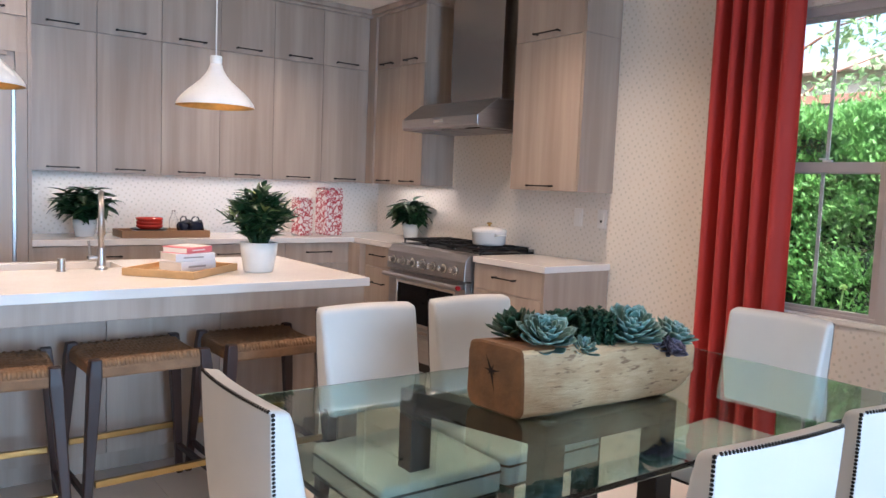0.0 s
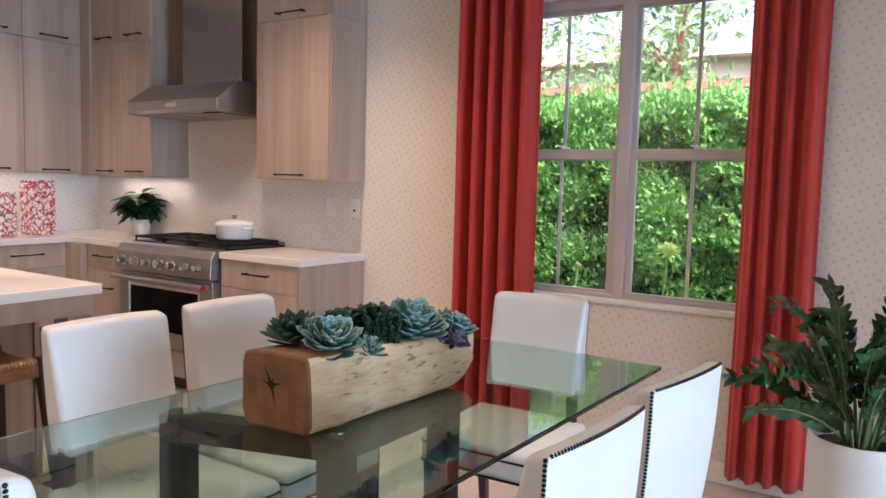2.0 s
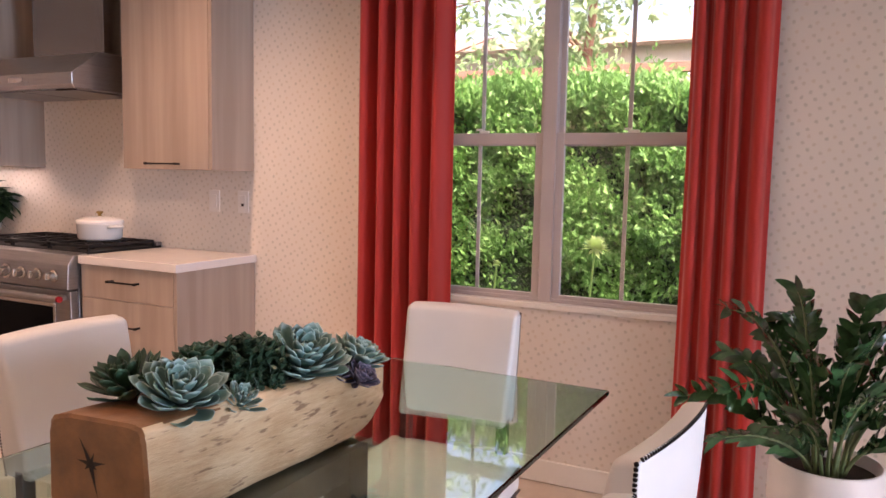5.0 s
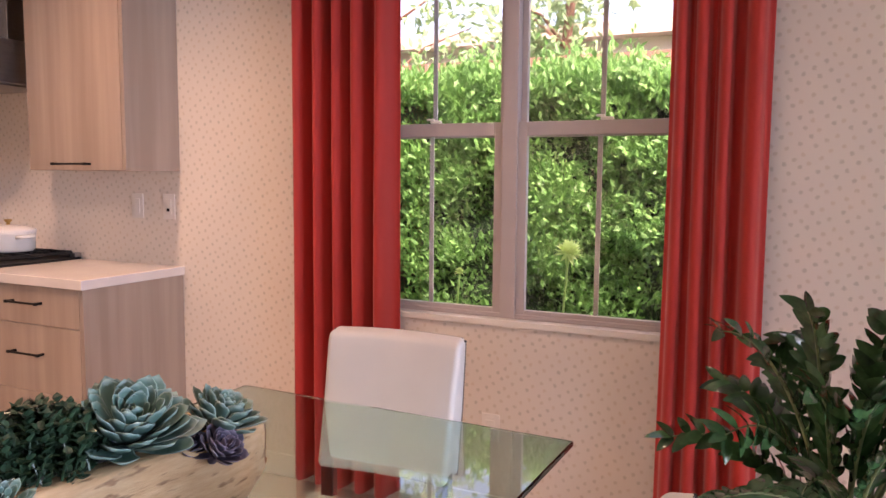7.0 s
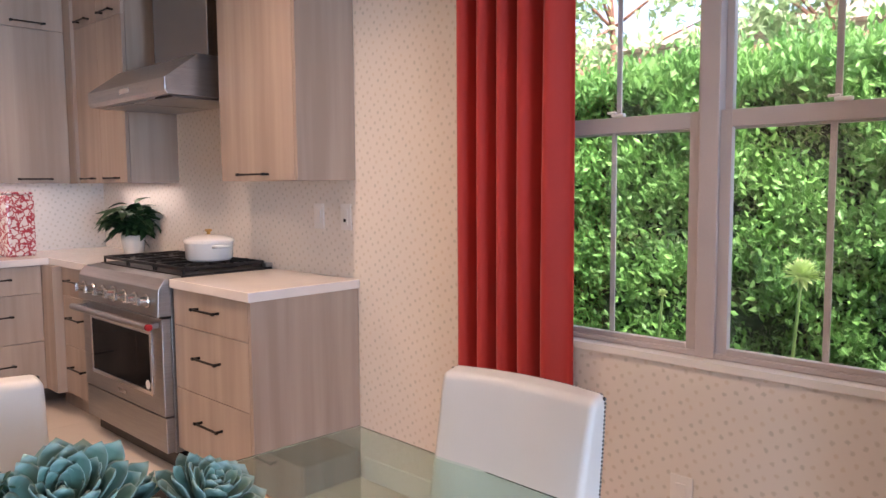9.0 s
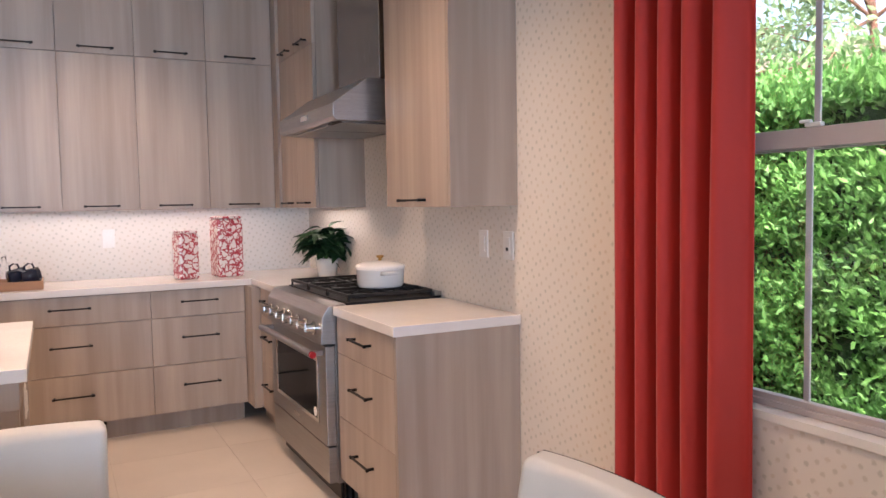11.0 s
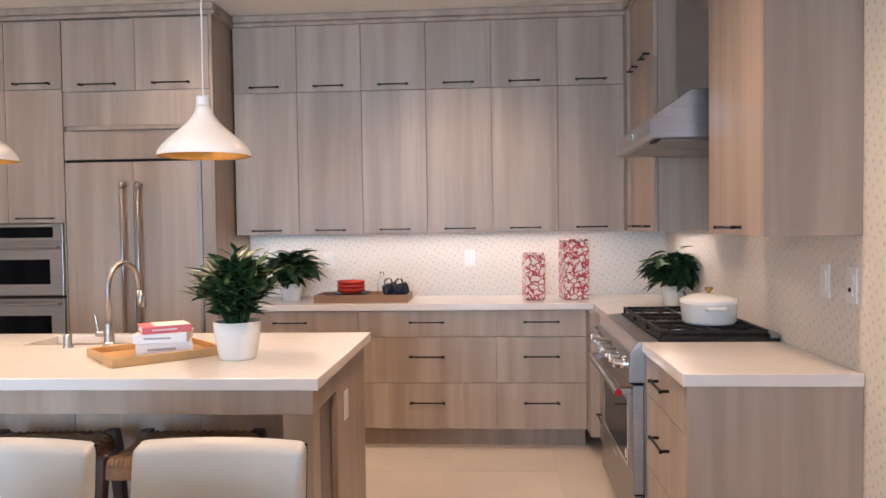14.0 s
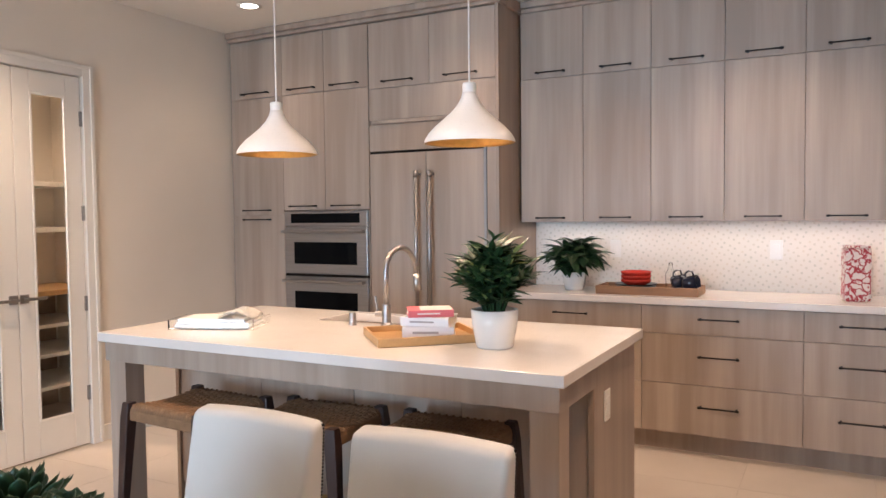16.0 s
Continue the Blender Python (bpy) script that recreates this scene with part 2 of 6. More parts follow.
BLACK_GLASS = material("black_oven_glass", (0.005, 0.005, 0.0055), 0.07, var=0.1, scale=4, fine=40, bump=0.0)
BLACK_GLASS.node_tree.nodes["Principled BSDF"].inputs["Specular IOR Level"].default_value = 0.06
CAST_IRON = material("cast_iron", (0.011, 0.010, 0.010), 0.55, 0.3, var=0.2, scale=20, fine=240, bump=0.3)
LEATHER = material("white_leatherette", (0.60, 0.58, 0.55), 0.42, var=0.03, scale=5, fine=420, bump=0.14, depth=0.0006)
NAIL = material("dark_nailhead", (0.030, 0.025, 0.022), 0.3, 0.9, var=0.15, scale=30, fine=200, bump=0.0)
DARK_WOOD = material("espresso_wood", (0.034, 0.014, 0.011), 0.45, var=0.2, scale=10, fine=60, bump=0.08, stretch=(1, 1, 0.12))
ROPE = material("brown_woven_cord", (0.25, 0.14, 0.07), 0.7, var=0.16, scale=18, fine=260, bump=0.3)
BRASS = material("satin_brass", (0.44, 0.29, 0.11), 0.32, 1.0, var=0.08, scale=12, fine=120, bump=0.02)
TABLE_METAL = material("dark_bronze_table_base", (0.016, 0.013, 0.012), 0.42, 0.4, var=0.15, scale=8, fine=140, bump=0.05)
TABLE_GLASS = clear_glass("green_tinted_table_glass", (0.49, 0.68, 0.62), 0.0, 1.56)
PANE_GLASS = clear_glass("window_glass", (0.97, 0.99, 0.98), 0.0, 1.35)
ACRYLIC = clear_glass("clear_acrylic", (0.97, 0.98, 0.98), 0.0, 1.15)
RED_CLOTH = material("red_curtain_cloth", (0.48, 0.025, 0.014), 0.72, var=0.08, scale=3, fine=500, bump=0.15, stretch=(1, 1, 0.3), sheen=0.25)
LOG_BARK = hewn()
LOG_END = material("log_end_grain", (0.215, 0.092, 0.032), 0.6, var=0.2, scale=14, fine=70, bump=0.4, depth=0.004)
CRACK = material("log_crack", (0.025, 0.012, 0.006), 0.85, var=0.2, scale=30, fine=200, bump=0.2)
SOIL = material("dark_potting_soil", (0.035, 0.026, 0.020), 0.9, var=0.3, scale=40, fine=200, bump=0.8, depth=0.006)
PALE_SUCCULENT = material("pale_blue_green_leaf", (0.098, 0.195, 0.160), 0.5, var=0.14, scale=16, fine=90, bump=0.05, tint=0.2, subsurface=0.06, margin=(0.36, 0.50, 0.46))
TEAL_SUCCULENT = material("blue_green_leaf", (0.078, 0.178, 0.148), 0.5, var=0.16, scale=16, fine=90, bump=0.05, tint=0.2, subsurface=0.05, margin=(0.32, 0.46, 0.42))
GREEN_SUCCULENT = material("dark_green_succulent_leaf", (0.030, 0.078, 0.040), 0.38, var=0.2, scale=16, fine=90, bump=0.05, tint=0.25)
PURPLE_SUCCULENT = material("purple_grey_leaf", (0.105, 0.092, 0.140), 0.5, var=0.16, scale=16, fine=90, bump=0.05, tint=0.2, margin=(0.30, 0.26, 0.34))
ZZ_LEAF = material("glossy_dark_leaf", (0.040, 0.118, 0.042), 0.16, var=0.4, scale=14, fine=60, bump=0.05, tint=0.3)
ZZ_STEM = material("green_plant_stem", (0.17, 0.24, 0.10), 0.5, var=0.2, scale=10, fine=60, bump=0.05)
HERB_LEAF = material("deep_green_leaf", (0.022, 0.062, 0.020), 0.42, var=0.3, scale=14, fine=60, bump=0.05)
LIME_LEAF = material("lime_leaf_margin", (0.30, 0.36, 0.12), 0.4, var=0.2, scale=14, fine=60, bump=0.05)
CERAMIC = material("white_ceramic", (0.78, 0.77, 0.74), 0.22, var=0.02, scale=6, fine=80, bump=0.02)
MATT_POT = material("white_matt_planter", (0.77, 0.765, 0.75), 0.45, var=0.03, scale=5, fine=160, bump=0.06)
OAK = material("honey_oak", (0.53, 0.31, 0.13), 0.4, var=0.13, scale=10, fine=70, bump=0.06, stretch=(0.15, 1, 1))
TRAY_WOOD = material("brown_tray_wood", (0.30, 0.155, 0.07), 0.45, var=0.15, scale=10, fine=70, bump=0.06, stretch=(0.15, 1, 1))
RED_GLAZE = material("red_glazed_stoneware", (0.50, 0.035, 0.022), 0.2, var=0.1, scale=9, fine=60, bump=0.0)
NAVY_GLAZE = material("navy_glazed_stoneware", (0.012, 0.016, 0.035), 0.18, var=0.15, scale=9, fine=60, bump=0.0)
DARK_PLATE = material("dark_slate_plate", (0.02, 0.018, 0.018), 0.4, var=0.15, scale=9, fine=60, bump=0.0)
LINEN = material("white_linen", (0.78, 0.755, 0.72), 0.85, var=0.03, scale=8, fine=600, bump=0.2, sheen=0.2)
PAGES = material("book_pages", (0.74, 0.69, 0.61), 0.8, var=0.05, scale=9, fine=240, bump=0.2, stretch=(1, 1, 8))
BOOK_WHITE = material("white_book_cover", (0.76, 0.73, 0.71), 0.4, var=0.03, scale=9, fine=90, bump=0.0)
BOOK_PINK = material("pink_book_cover", (0.72, 0.17, 0.19), 0.4, var=0.05, scale=9, fine=90, bump=0.0)
BOOK_GREY = material("grey_printed_lettering", (0.35, 0.32, 0.30), 0.5, var=0.05, scale=9, fine=90, bump=0.0)
PENDANT_WHITE = material("white_enamel_shade", (0.79, 0.765, 0.73), 0.3, var=0.02, scale=6, fine=90, bump=0.0)
PENDANT_GOLD = material("gold_leaf_lining", (0.72, 0.42, 0.13), 0.35, 0.85, var=0.12, scale=20, fine=120, bump=0.1)
PLASTIC = material("white_outlet_plastic", (0.80, 0.77, 0.73), 0.3, var=0.02, scale=9, fine=90, bump=0.0)
CANISTER = marbled("red_and_white_print", (0.76, 0.68, 0.64), (0.42, 0.03, 0.045), 24.0, 0.11)
BADGE_RED = material("red_enamel_badge", (0.33, 0.015, 0.02), 0.25, var=0.05, scale=9, fine=90, bump=0.0)
BULB = glow("warm_bulb", (1.0, 0.78, 0.50), 3.5)
CAN_GLOW = glow("recessed_lamp_lens", (1.0, 0.88, 0.70), 2.5)
HEDGE_LEAF = leafy("hedge_leaf", (0.175, 0.385, 0.090), (0.070, 0.195, 0.048), 2.2, 9.0)
HEDGE_CORE = material("hedge_shade_backing", (0.030, 0.070, 0.024), 0.9, var=0.4, scale=7, fine=40, bump=0.6, depth=0.03)
TREE_LEAF = leafy("tree_leaf", (0.32, 0.45, 0.22), (0.15, 0.26, 0.11), 1.5, 7.0)
BARK = material("red_brown_bark", (0.24, 0.125, 0.085), 0.85, var=0.2, scale=5, fine=50, bump=0.5, stretch=(1, 1, 0.3), depth=0.008)
LAWN = material("garden_soil_and_lawn", (0.075, 0.085, 0.035), 0.9, var=0.3, scale=1.5, fine=30, bump=0.5, depth=0.02)
FENCE_WOOD = material("weathered_fence", (0.44, 0.35, 0.30), 0.75, var=0.13, scale=4, fine=40, bump=0.2, stretch=(1, 1, 0.2))
STUCCO = material("pale_stucco", (0.68, 0.63, 0.60), 0.85, var=0.05, scale=1.5, fine=60, bump=0.3)
FLOWER = leafy("pale_yellow_green_petals", (0.84, 0.96, 0.46), (0.70, 0.90, 0.34), 20.0, 90.0)
STALK = leafy("green_flower_stalk", (0.42, 0.62, 0.20), (0.30, 0.50, 0.14), 20.0, 90.0)
# brown wood with the shade under the pantry worktop put into its colour
SHELF_DARK = material("pantry_shaded_wood", (0.33, 0.25, 0.18), 0.5, var=0.1, scale=8, fine=60, bump=0.05)
BREAD = material("dark_brown_bowl", (0.07, 0.035, 0.02), 0.5, var=0.2, scale=12, fine=60, bump=0.1)


# ---- mesh helpers ----
ORIGIN = {}


def box(bm, x0, x1, y0, y1, z0, z1, bevel=0.0, seg=2):
    r = bmesh.ops.create_cube(bm, size=1.0, matrix=Matrix.Translation(((x0 + x1) / 2, (y0 + y1) / 2, (z0 + z1) / 2))
                              @ Matrix.Diagonal((abs(x1 - x0), abs(y1 - y0), abs(z1 - z0), 1)))
    if bevel:
        edges = list({e for v in r["verts"] for e in v.link_edges})
        bmesh.ops.bevel(bm, geom=edges, offset=bevel, segments=seg, affect="EDGES", profile=0.5)
    return bm


def boxes(*specs, bevel=0.0):
    bm = bmesh.new()
    for s in specs:
        box(bm, *s, bevel=bevel)
    return bm


def rod(bm, a, b, r0, r1=None, n=12):
    a, b = Vector(a), Vector(b)
    d = b - a
    m = Matrix.Translation((a + b) / 2) @ d.to_track_quat("Z", "Y").to_matrix().to_4x4()
    bmesh.ops.create_cone(bm, cap_ends=True, segments=n, radius1=r0, radius2=r0 if r1 is None else r1, depth=d.length, matrix=m)
    return bm


def lathe(bm, profile, n=32, centre=(0, 0, 0), close=False):
    """Turns a profile of (radius, height) round the upright axis."""
    rings = []
    for r, z in profile:
        if r < 1e-5:
            rings.append([bm.verts.new((centre[0], centre[1], centre[2] + z))])
        else:
            rings.append([bm.verts.new((centre[0] + r * math.cos(2 * math.pi * k / n), centre[1] + r * math.sin(2 * math.pi * k / n), centre[2] + z)) for k in range(n)])
    for p, q in zip(rings, rings[1:]):
        for k in range(n):
            j = (k + 1) % n
            if len(p) == 1 and len(q) > 1:
                bm.faces.new((p[0], q[k], q[j]))
            elif len(q) == 1 and len(p) > 1:
                bm.faces.new((p[k], p[j], q[0]))
            elif len(p) > 1:
                bm.faces.new((p[k], p[j], q[j], q[k]))
    return bm


def tube(bm, pts, r, n=10):
    """A round tube along points; r is one radius or one for each point."""
    rings = []
    pts = [Vector(p) for p in pts]
    for i, p in enumerate(pts):
        d = (pts[min(i + 1, len(pts) - 1)] - pts[max(i - 1, 0)]).normalized()
        q = d.to_track_quat("Z", "Y")
        rr = r[i] if isinstance(r, (list, tuple)) else r
        rings.append([bm.verts.new(p + q @ Vector((rr * math.cos(2 * math.pi * k / n), rr * math.sin(2 * math.pi * k / n), 0))) for k in range(n)])
    for p, q in zip(rings, rings[1:]):
        for k in range(n):
            bm.faces.new((p[k], p[(k + 1) % n], q[(k + 1) % n], q[k]))
    bm.faces.new(rings[0][::-1])
    bm.faces.new(rings[-1])
    return bm


def mesh_of(name, bm, mat, smooth=False):
    bmesh.ops.recalc_face_normals(bm, faces=bm.faces)
    me = bpy.data.meshes.new(name)
    bm.to_mesh(me)
    bm.free()
    me.materials.append(mat)
    if smooth:
        me.shade_smooth()
    return me


def thing(name, loc, label, category, group="", kind=""):
    """An empty at the thing's base, to which its parts belong."""
    ob = new(name)
    ob.empty_display_size = 0.05
    ob.location = loc
    ORIGIN[ob.name] = Vector(loc)
    return tagged(ob, label, category, group, kind)


def part(name, bm, mat, parent, label="", smooth=False):
    """One mesh under a thing or a part; the bmesh is in room coordinates."""
    o = ORIGIN[parent.name]
    bmesh.ops.translate(bm, verts=bm.verts, vec=-o)
    ob = new(name, mesh_of(name, bm, mat, smooth))
    ob.parent = parent
    ORIGIN[ob.name] = o
    return tagged(ob, label)


def solid(name, bm, mat, label, category, kind="", smooth=False, base=None, group=""):
    """A thing that is one mesh."""
    base = Vector(base) if base else Vector((0, 0, 0))
    bmesh.ops.translate(bm, verts=bm.verts, vec=-base)
    ob = new(name, mesh_of(name, bm, mat, smooth))
    ob.location = base
    ORIGIN[ob.name] = base
    return tagged(ob, label, category, group, kind)


def slab(cells, z0, z1, bevel=0.003):
    """One plate over cells x0, x1, y0, y1 that share edges; cells left out are cut-outs."""
    bm = bmesh.new()
    xs, ys = sorted({v for c in cells for v in c[:2]}), sorted({v for c in cells for v in c[2:]})
    pts = {}
    for x0, x1, y0, y1 in cells:
        gx, gy = [x for x in xs if x0 <= x <= x1], [y for y in ys if y0 <= y <= y1]
        for a, b in zip(gx, gx[1:]):
            for c, d in zip(gy, gy[1:]):
                vs = []
                for p in ((a, c), (b, c), (b, d), (a, d)):
                    if p not in pts:
                        pts[p] = bm.verts.new((*p, z0))
                    vs.append(pts[p])
                bm.faces.new(vs)
    r = bmesh.ops.extrude_face_region(bm, geom=list(bm.faces))
    bmesh.ops.translate(bm, verts=[v for v in r["geom"] if isinstance(v, bmesh.types.BMVert)], vec=(0, 0, z1 - z0))
    bmesh.ops.recalc_face_normals(bm, faces=bm.faces)
    sharp = [e for e in bm.edges if len(e.link_faces) == 2 and e.calc_face_angle(0) > 0.5]
    bmesh.ops.bevel(bm, geom=sharp, offset=bevel, segments=2, affect="EDGES", profile=0.5)
    return bm


# ---- the room ----
EAST, NORTH, WEST, SOUTH, TOP = 3.86, 6.02, -1.20, -3.60, 2.76
WIN = (1.05, 2.405, 0.79, 2.265)        # the side window: y0, y1, z0, z1
DOOR = (3.27, 4.13, 2.25)             # the pantry doorway: y0, y1, height
GLAZED = (0.15, 2.45, 0.05, 2.35)      # the opening behind the walk

floor = solid("floor", boxes((WEST - 1.3, EAST + 0.15, SOUTH - 0.15, NORTH + 0.15, -0.12, -0.004)), GROUT, "cream porcelain tile floor with fine joints", "floor", "structure")
solid("ceiling", boxes((WEST - 1.3, EAST + 0.15, SOUTH - 0.15, NORTH + 0.15, TOP, TOP + 0.12)), WHITE_CEILING, "plain white painted ceiling", "ceiling", "structure")
solid("wall_east", boxes((EAST, EAST + 0.15, SOUTH - 0.15, WIN[0], 0, TOP), (EAST, EAST + 0.15, WIN[1], NORTH + 0.15, 0, TOP),
                         (EAST, EAST + 0.15, WIN[0], WIN[1], 0, WIN[2]), (EAST, EAST + 0.15, WIN[0], WIN[1], WIN[3], TOP)),
      PAPER, "cream wallpaper with small grey-green sprigs", "wall", "structure")
solid("wall_north", boxes((WEST - 1.3, EAST, NORTH, NORTH + 0.15, 0, TOP)), PAPER, "cream sprigged wallpaper behind the kitchen counter", "wall", "structure")
solid("wall_west", boxes((WEST - 0.12, WEST, SOUTH, DOOR[0], 0, TOP), (WEST - 0.12, WEST, DOOR[1], NORTH, 0, TOP), (WEST - 0.12, WEST, DOOR[0], DOOR[1], DOOR[2], TOP)),
      PAINT, "plain cream painted wall", "wall", "structure")
solid("wall_south", boxes((WEST - 1.3, GLAZED[0], SOUTH - 0.15, SOUTH, 0, TOP), (GLAZED[1], EAST, SOUTH - 0.15, SOUTH, 0, TOP),
                          (GLAZED[0], GLAZED[1], SOUTH - 0.15, SOUTH, GLAZED[3], TOP), (GLAZED[0], GLAZED[1], SOUTH - 0.15, SOUTH, 0, GLAZED[2])),
      PAINT, "plain cream painted wall with a wide glazed opening", "wall", "structure")
solid("wall_pantry", boxes((WEST - 1.3, WEST - 1.18, SOUTH, NORTH, 0, TOP), (WEST - 1.18, WEST - 0.12, 2.55, 2.67, 0, TOP), (WEST - 1.18, WEST - 0.12, 4.75, 4.87, 0, TOP)),
      PAINT, "plain cream pantry wall", "wall", "structure")
solid("baseboard", boxes((EAST - 0.014, EAST, SOUTH, 3.27, 0, 0.10), (WEST, WEST + 0.014, 4.20, 5.36, 0, 0.10), (WEST, WEST + 0.014, SOUTH, 3.20, 0, 0.10), bevel=0.004),
      WHITE_TRIM, "white painted baseboard along the walls", "baseboard", "structure")

# the side window: two double-hung sashes with one upright bar each
win = thing("window_1", (EAST + 0.07, 1.727, WIN[2]), "taupe vinyl twin double-hung window with upright bars", "window", kind="structure")
X0, X1 = EAST + 0.035, EAST + 0.105
wy0, wy1, wz0, wz1, MID = WIN[0], WIN[1], WIN[2] + 0.004, WIN[3], 1.727
part("window_frame", boxes((X0, X1, wy0, wy0 + 0.045, wz0, wz1), (X0, X1, wy1 - 0.045, wy1, wz0, wz1), (X0, X1, wy0, wy1, wz1 - 0.045, wz1),
                           (X0, X1, wy0, wy1, wz0, wz0 + 0.018), (X0 - 0.004, X1, MID - 0.030, MID + 0.030, wz0, wz1), bevel=0.003), VINYL, win)
for a, b in ((wy0 + 0.045, MID - 0.030), (MID + 0.030, wy1 - 0.045)):
    for lo, hi, off, rail in ((wz0 + 0.014, 1.528, 0.0, 0.034), (1.474, wz1 - 0.040, 0.028, 0.022)):
        sx0, sx1 = X0 + 0.008 + off, X0 + 0.034 + off
        sash = part("sash", boxes((sx0, sx1, a, a + rail, lo, hi), (sx0, sx1, b - rail, b, lo, hi), (sx0, sx1, a + rail, b - rail, hi - 0.05 if off == 0 else hi - rail, hi),
                                  (sx0, sx1, a + rail, b - rail, lo, lo + (0.020 if off == 0 else 0.05)), bevel=0.002), VINYL, win)
        pane = part("pane", boxes((sx0 + 0.011, sx0 + 0.015, a + rail - 0.004, b - rail + 0.004, lo + 0.014, hi - 0.016)), PANE_GLASS, sash, "clear glass")
        pane.visible_shadow = False
        c = (a + b) / 2
        part("glazing_bar", boxes((sx0 + 0.016, sx0 + 0.023, c - 0.009, c + 0.009, lo + 0.014, hi - 0.018), bevel=0.002), VINYL, sash)
    c = (a + b) / 2
    part("sash_lock", boxes((X0 - 0.006, X0 + 0.012, c - 0.05, c - 0.005, 1.528, 1.539), (X0 - 0.004, X0 + 0.008, c - 0.02, c + 0.012, 1.539, 1.547), bevel=0.003), WHITE_TRIM, win, "small white sash lock")
part("window_sill", boxes((EAST - 0.004, X0 + 0.01, wy0 + 0.001, wy1 - 0.001, WIN[2] + 0.0004, WIN[2] + 0.0036), (EAST - 0.012, EAST - 0.0005, wy0 - 0.01, wy1 + 0.01, WIN[2] - 0.020, WIN[2] + 0.0036), bevel=0.0015), WHITE_TRIM, win, "white painted sill")

# pantry: a pair of glazed doors, casing and shelves behind
dy0, dy1, dh = DOOR
solid("trim", boxes((WEST, WEST + 0.018, dy1, dy1 + 0.068, 0, dh + 0.068), (WEST, WEST + 0.018, dy0 - 0.068, dy0, 0, dh + 0.068), (WEST, WEST + 0.018, dy0, dy1, dh, dh + 0.068),
                    (WEST + 0.018, WEST + 0.028, dy1 + 0.045, dy1 + 0.068, 0, dh + 0.068), (WEST + 0.018, WEST + 0.028, dy0 - 0.045, dy1 + 0.045, dh + 0.045, dh + 0.068), bevel=0.003),
      WHITE_TRIM, "white painted door casing", "trim", "structure")
for k, (a, b) in enumerate(((dy0 + 0.004, (dy0 + dy1) / 2 - 0.002), ((dy0 + dy1) / 2 + 0.002, dy1 - 0.004))):
    d = thing("door_%d" % (k + 1), (WEST - 0.05, (a + b) / 2, 0), "white painted pantry door with one tall glass pane, closed", "door", kind="structure")
    x0, x1 = WEST - 0.045, WEST - 0.008
    gl0, gl1 = a + 0.098, b - 0.098
    part("door_frame", boxes((x0, x1, a, gl0, 0.01, dh - 0.006), (x0, x1, gl1, b, 0.01, dh - 0.006), (x0, x1, gl0, gl1, 0.01, 0.215), (x0, x1, gl0, gl1, 2.12, dh - 0.006), bevel=0.004), WHITE_TRIM, d)
    part("glazing_bead", boxes((x1 - 0.006, x1 + 0.004, gl0, gl0 + 0.014, 0.215, 2.12), (x1 - 0.006, x1 + 0.004, gl1 - 0.014, gl1, 0.215, 2.12),
                               (x1 - 0.006, x1 + 0.004, gl0 + 0.014, gl1 - 0.014, 0.215, 0.229), (x1 - 0.006, x1 + 0.004, gl0 + 0.014, gl1 - 0.014, 2.106, 2.12), bevel=0.003), WHITE_TRIM, d)
    p = part("pane", boxes((x0 + 0.014, x0 + 0.019, gl0 - 0.004, gl1 + 0.004, 0.21, 2.125)), PANE_GLASS, d, "clear glass")
    p.visible_shadow = False
    e = b - 0.03 if k == 0 else a + 0.03
    s = -1 if k == 0 else 1
    lever = bmesh.new()
    box(lever, x1, x1 + 0.008, e - 0.026, e + 0.026, 0.915, 0.965, bevel=0.002)
    rod(lever, (x1, e, 0.94), (x1 + 0.05, e, 0.94), 0.009)
    box(lever, x1 + 0.042, x1 + 0.054, min(e, e + s * 0.11), max(e, e + s * 0.11), 0.931, 0.949, bevel=0.003)
    part("door_handle", lever, STEEL, d, "satin nickel lever")
    h = a if k == 0 else b
    for z in (0.28, 0.83, 1.38, 1.95):
        part("hinge", boxes((x1 - 0.002, x1 + 0.012, h - 0.012, h + 0.006, z, z + 0.09), bevel=0.002), STEEL, d, "satin nickel hinge")
pantry = thing("pantry_shelving", (WEST - 0.9, 3.7, 0), "white pantry shelves with a pale wooden worktop", "shelving")
for z in (0.24, 0.46, 0.66):
    part("shelf", boxes((WEST - 1.17, WEST - 0.62, 2.70, 4.73, z, z + 0.025), bevel=0.003), WHITE_TRIM, pantry)
part("worktop", boxes((WEST - 1.17, WEST - 0.58, 2.70, 4.73, 0.88, 0.915), bevel=0.004), OAK, pantry, "pale wooden worktop")
for z in (1.30, 1.62):
    part("shelf", boxes((WEST - 1.17, WEST - 0.86, 2.70, 4.73, z, z + 0.035), bevel=0.003), WHITE_TRIM, pantry)
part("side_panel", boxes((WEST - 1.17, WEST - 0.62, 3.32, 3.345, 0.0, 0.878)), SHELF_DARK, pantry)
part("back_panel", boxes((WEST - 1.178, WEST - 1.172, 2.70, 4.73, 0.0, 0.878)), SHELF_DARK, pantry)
bowl = bmesh.new()
lathe(bowl, [(0, 0), (0.06, 0), (0.10, 0.06), (0.11, 0.10), (0.10, 0.10), (0.055, 0.012), (0, 0.012)], 24, (WEST - 0.80, 3.98, 0.915))
solid("bowl", bowl, BREAD, "dark brown wooden bowl on the pantry worktop", "bowl", smooth=True)

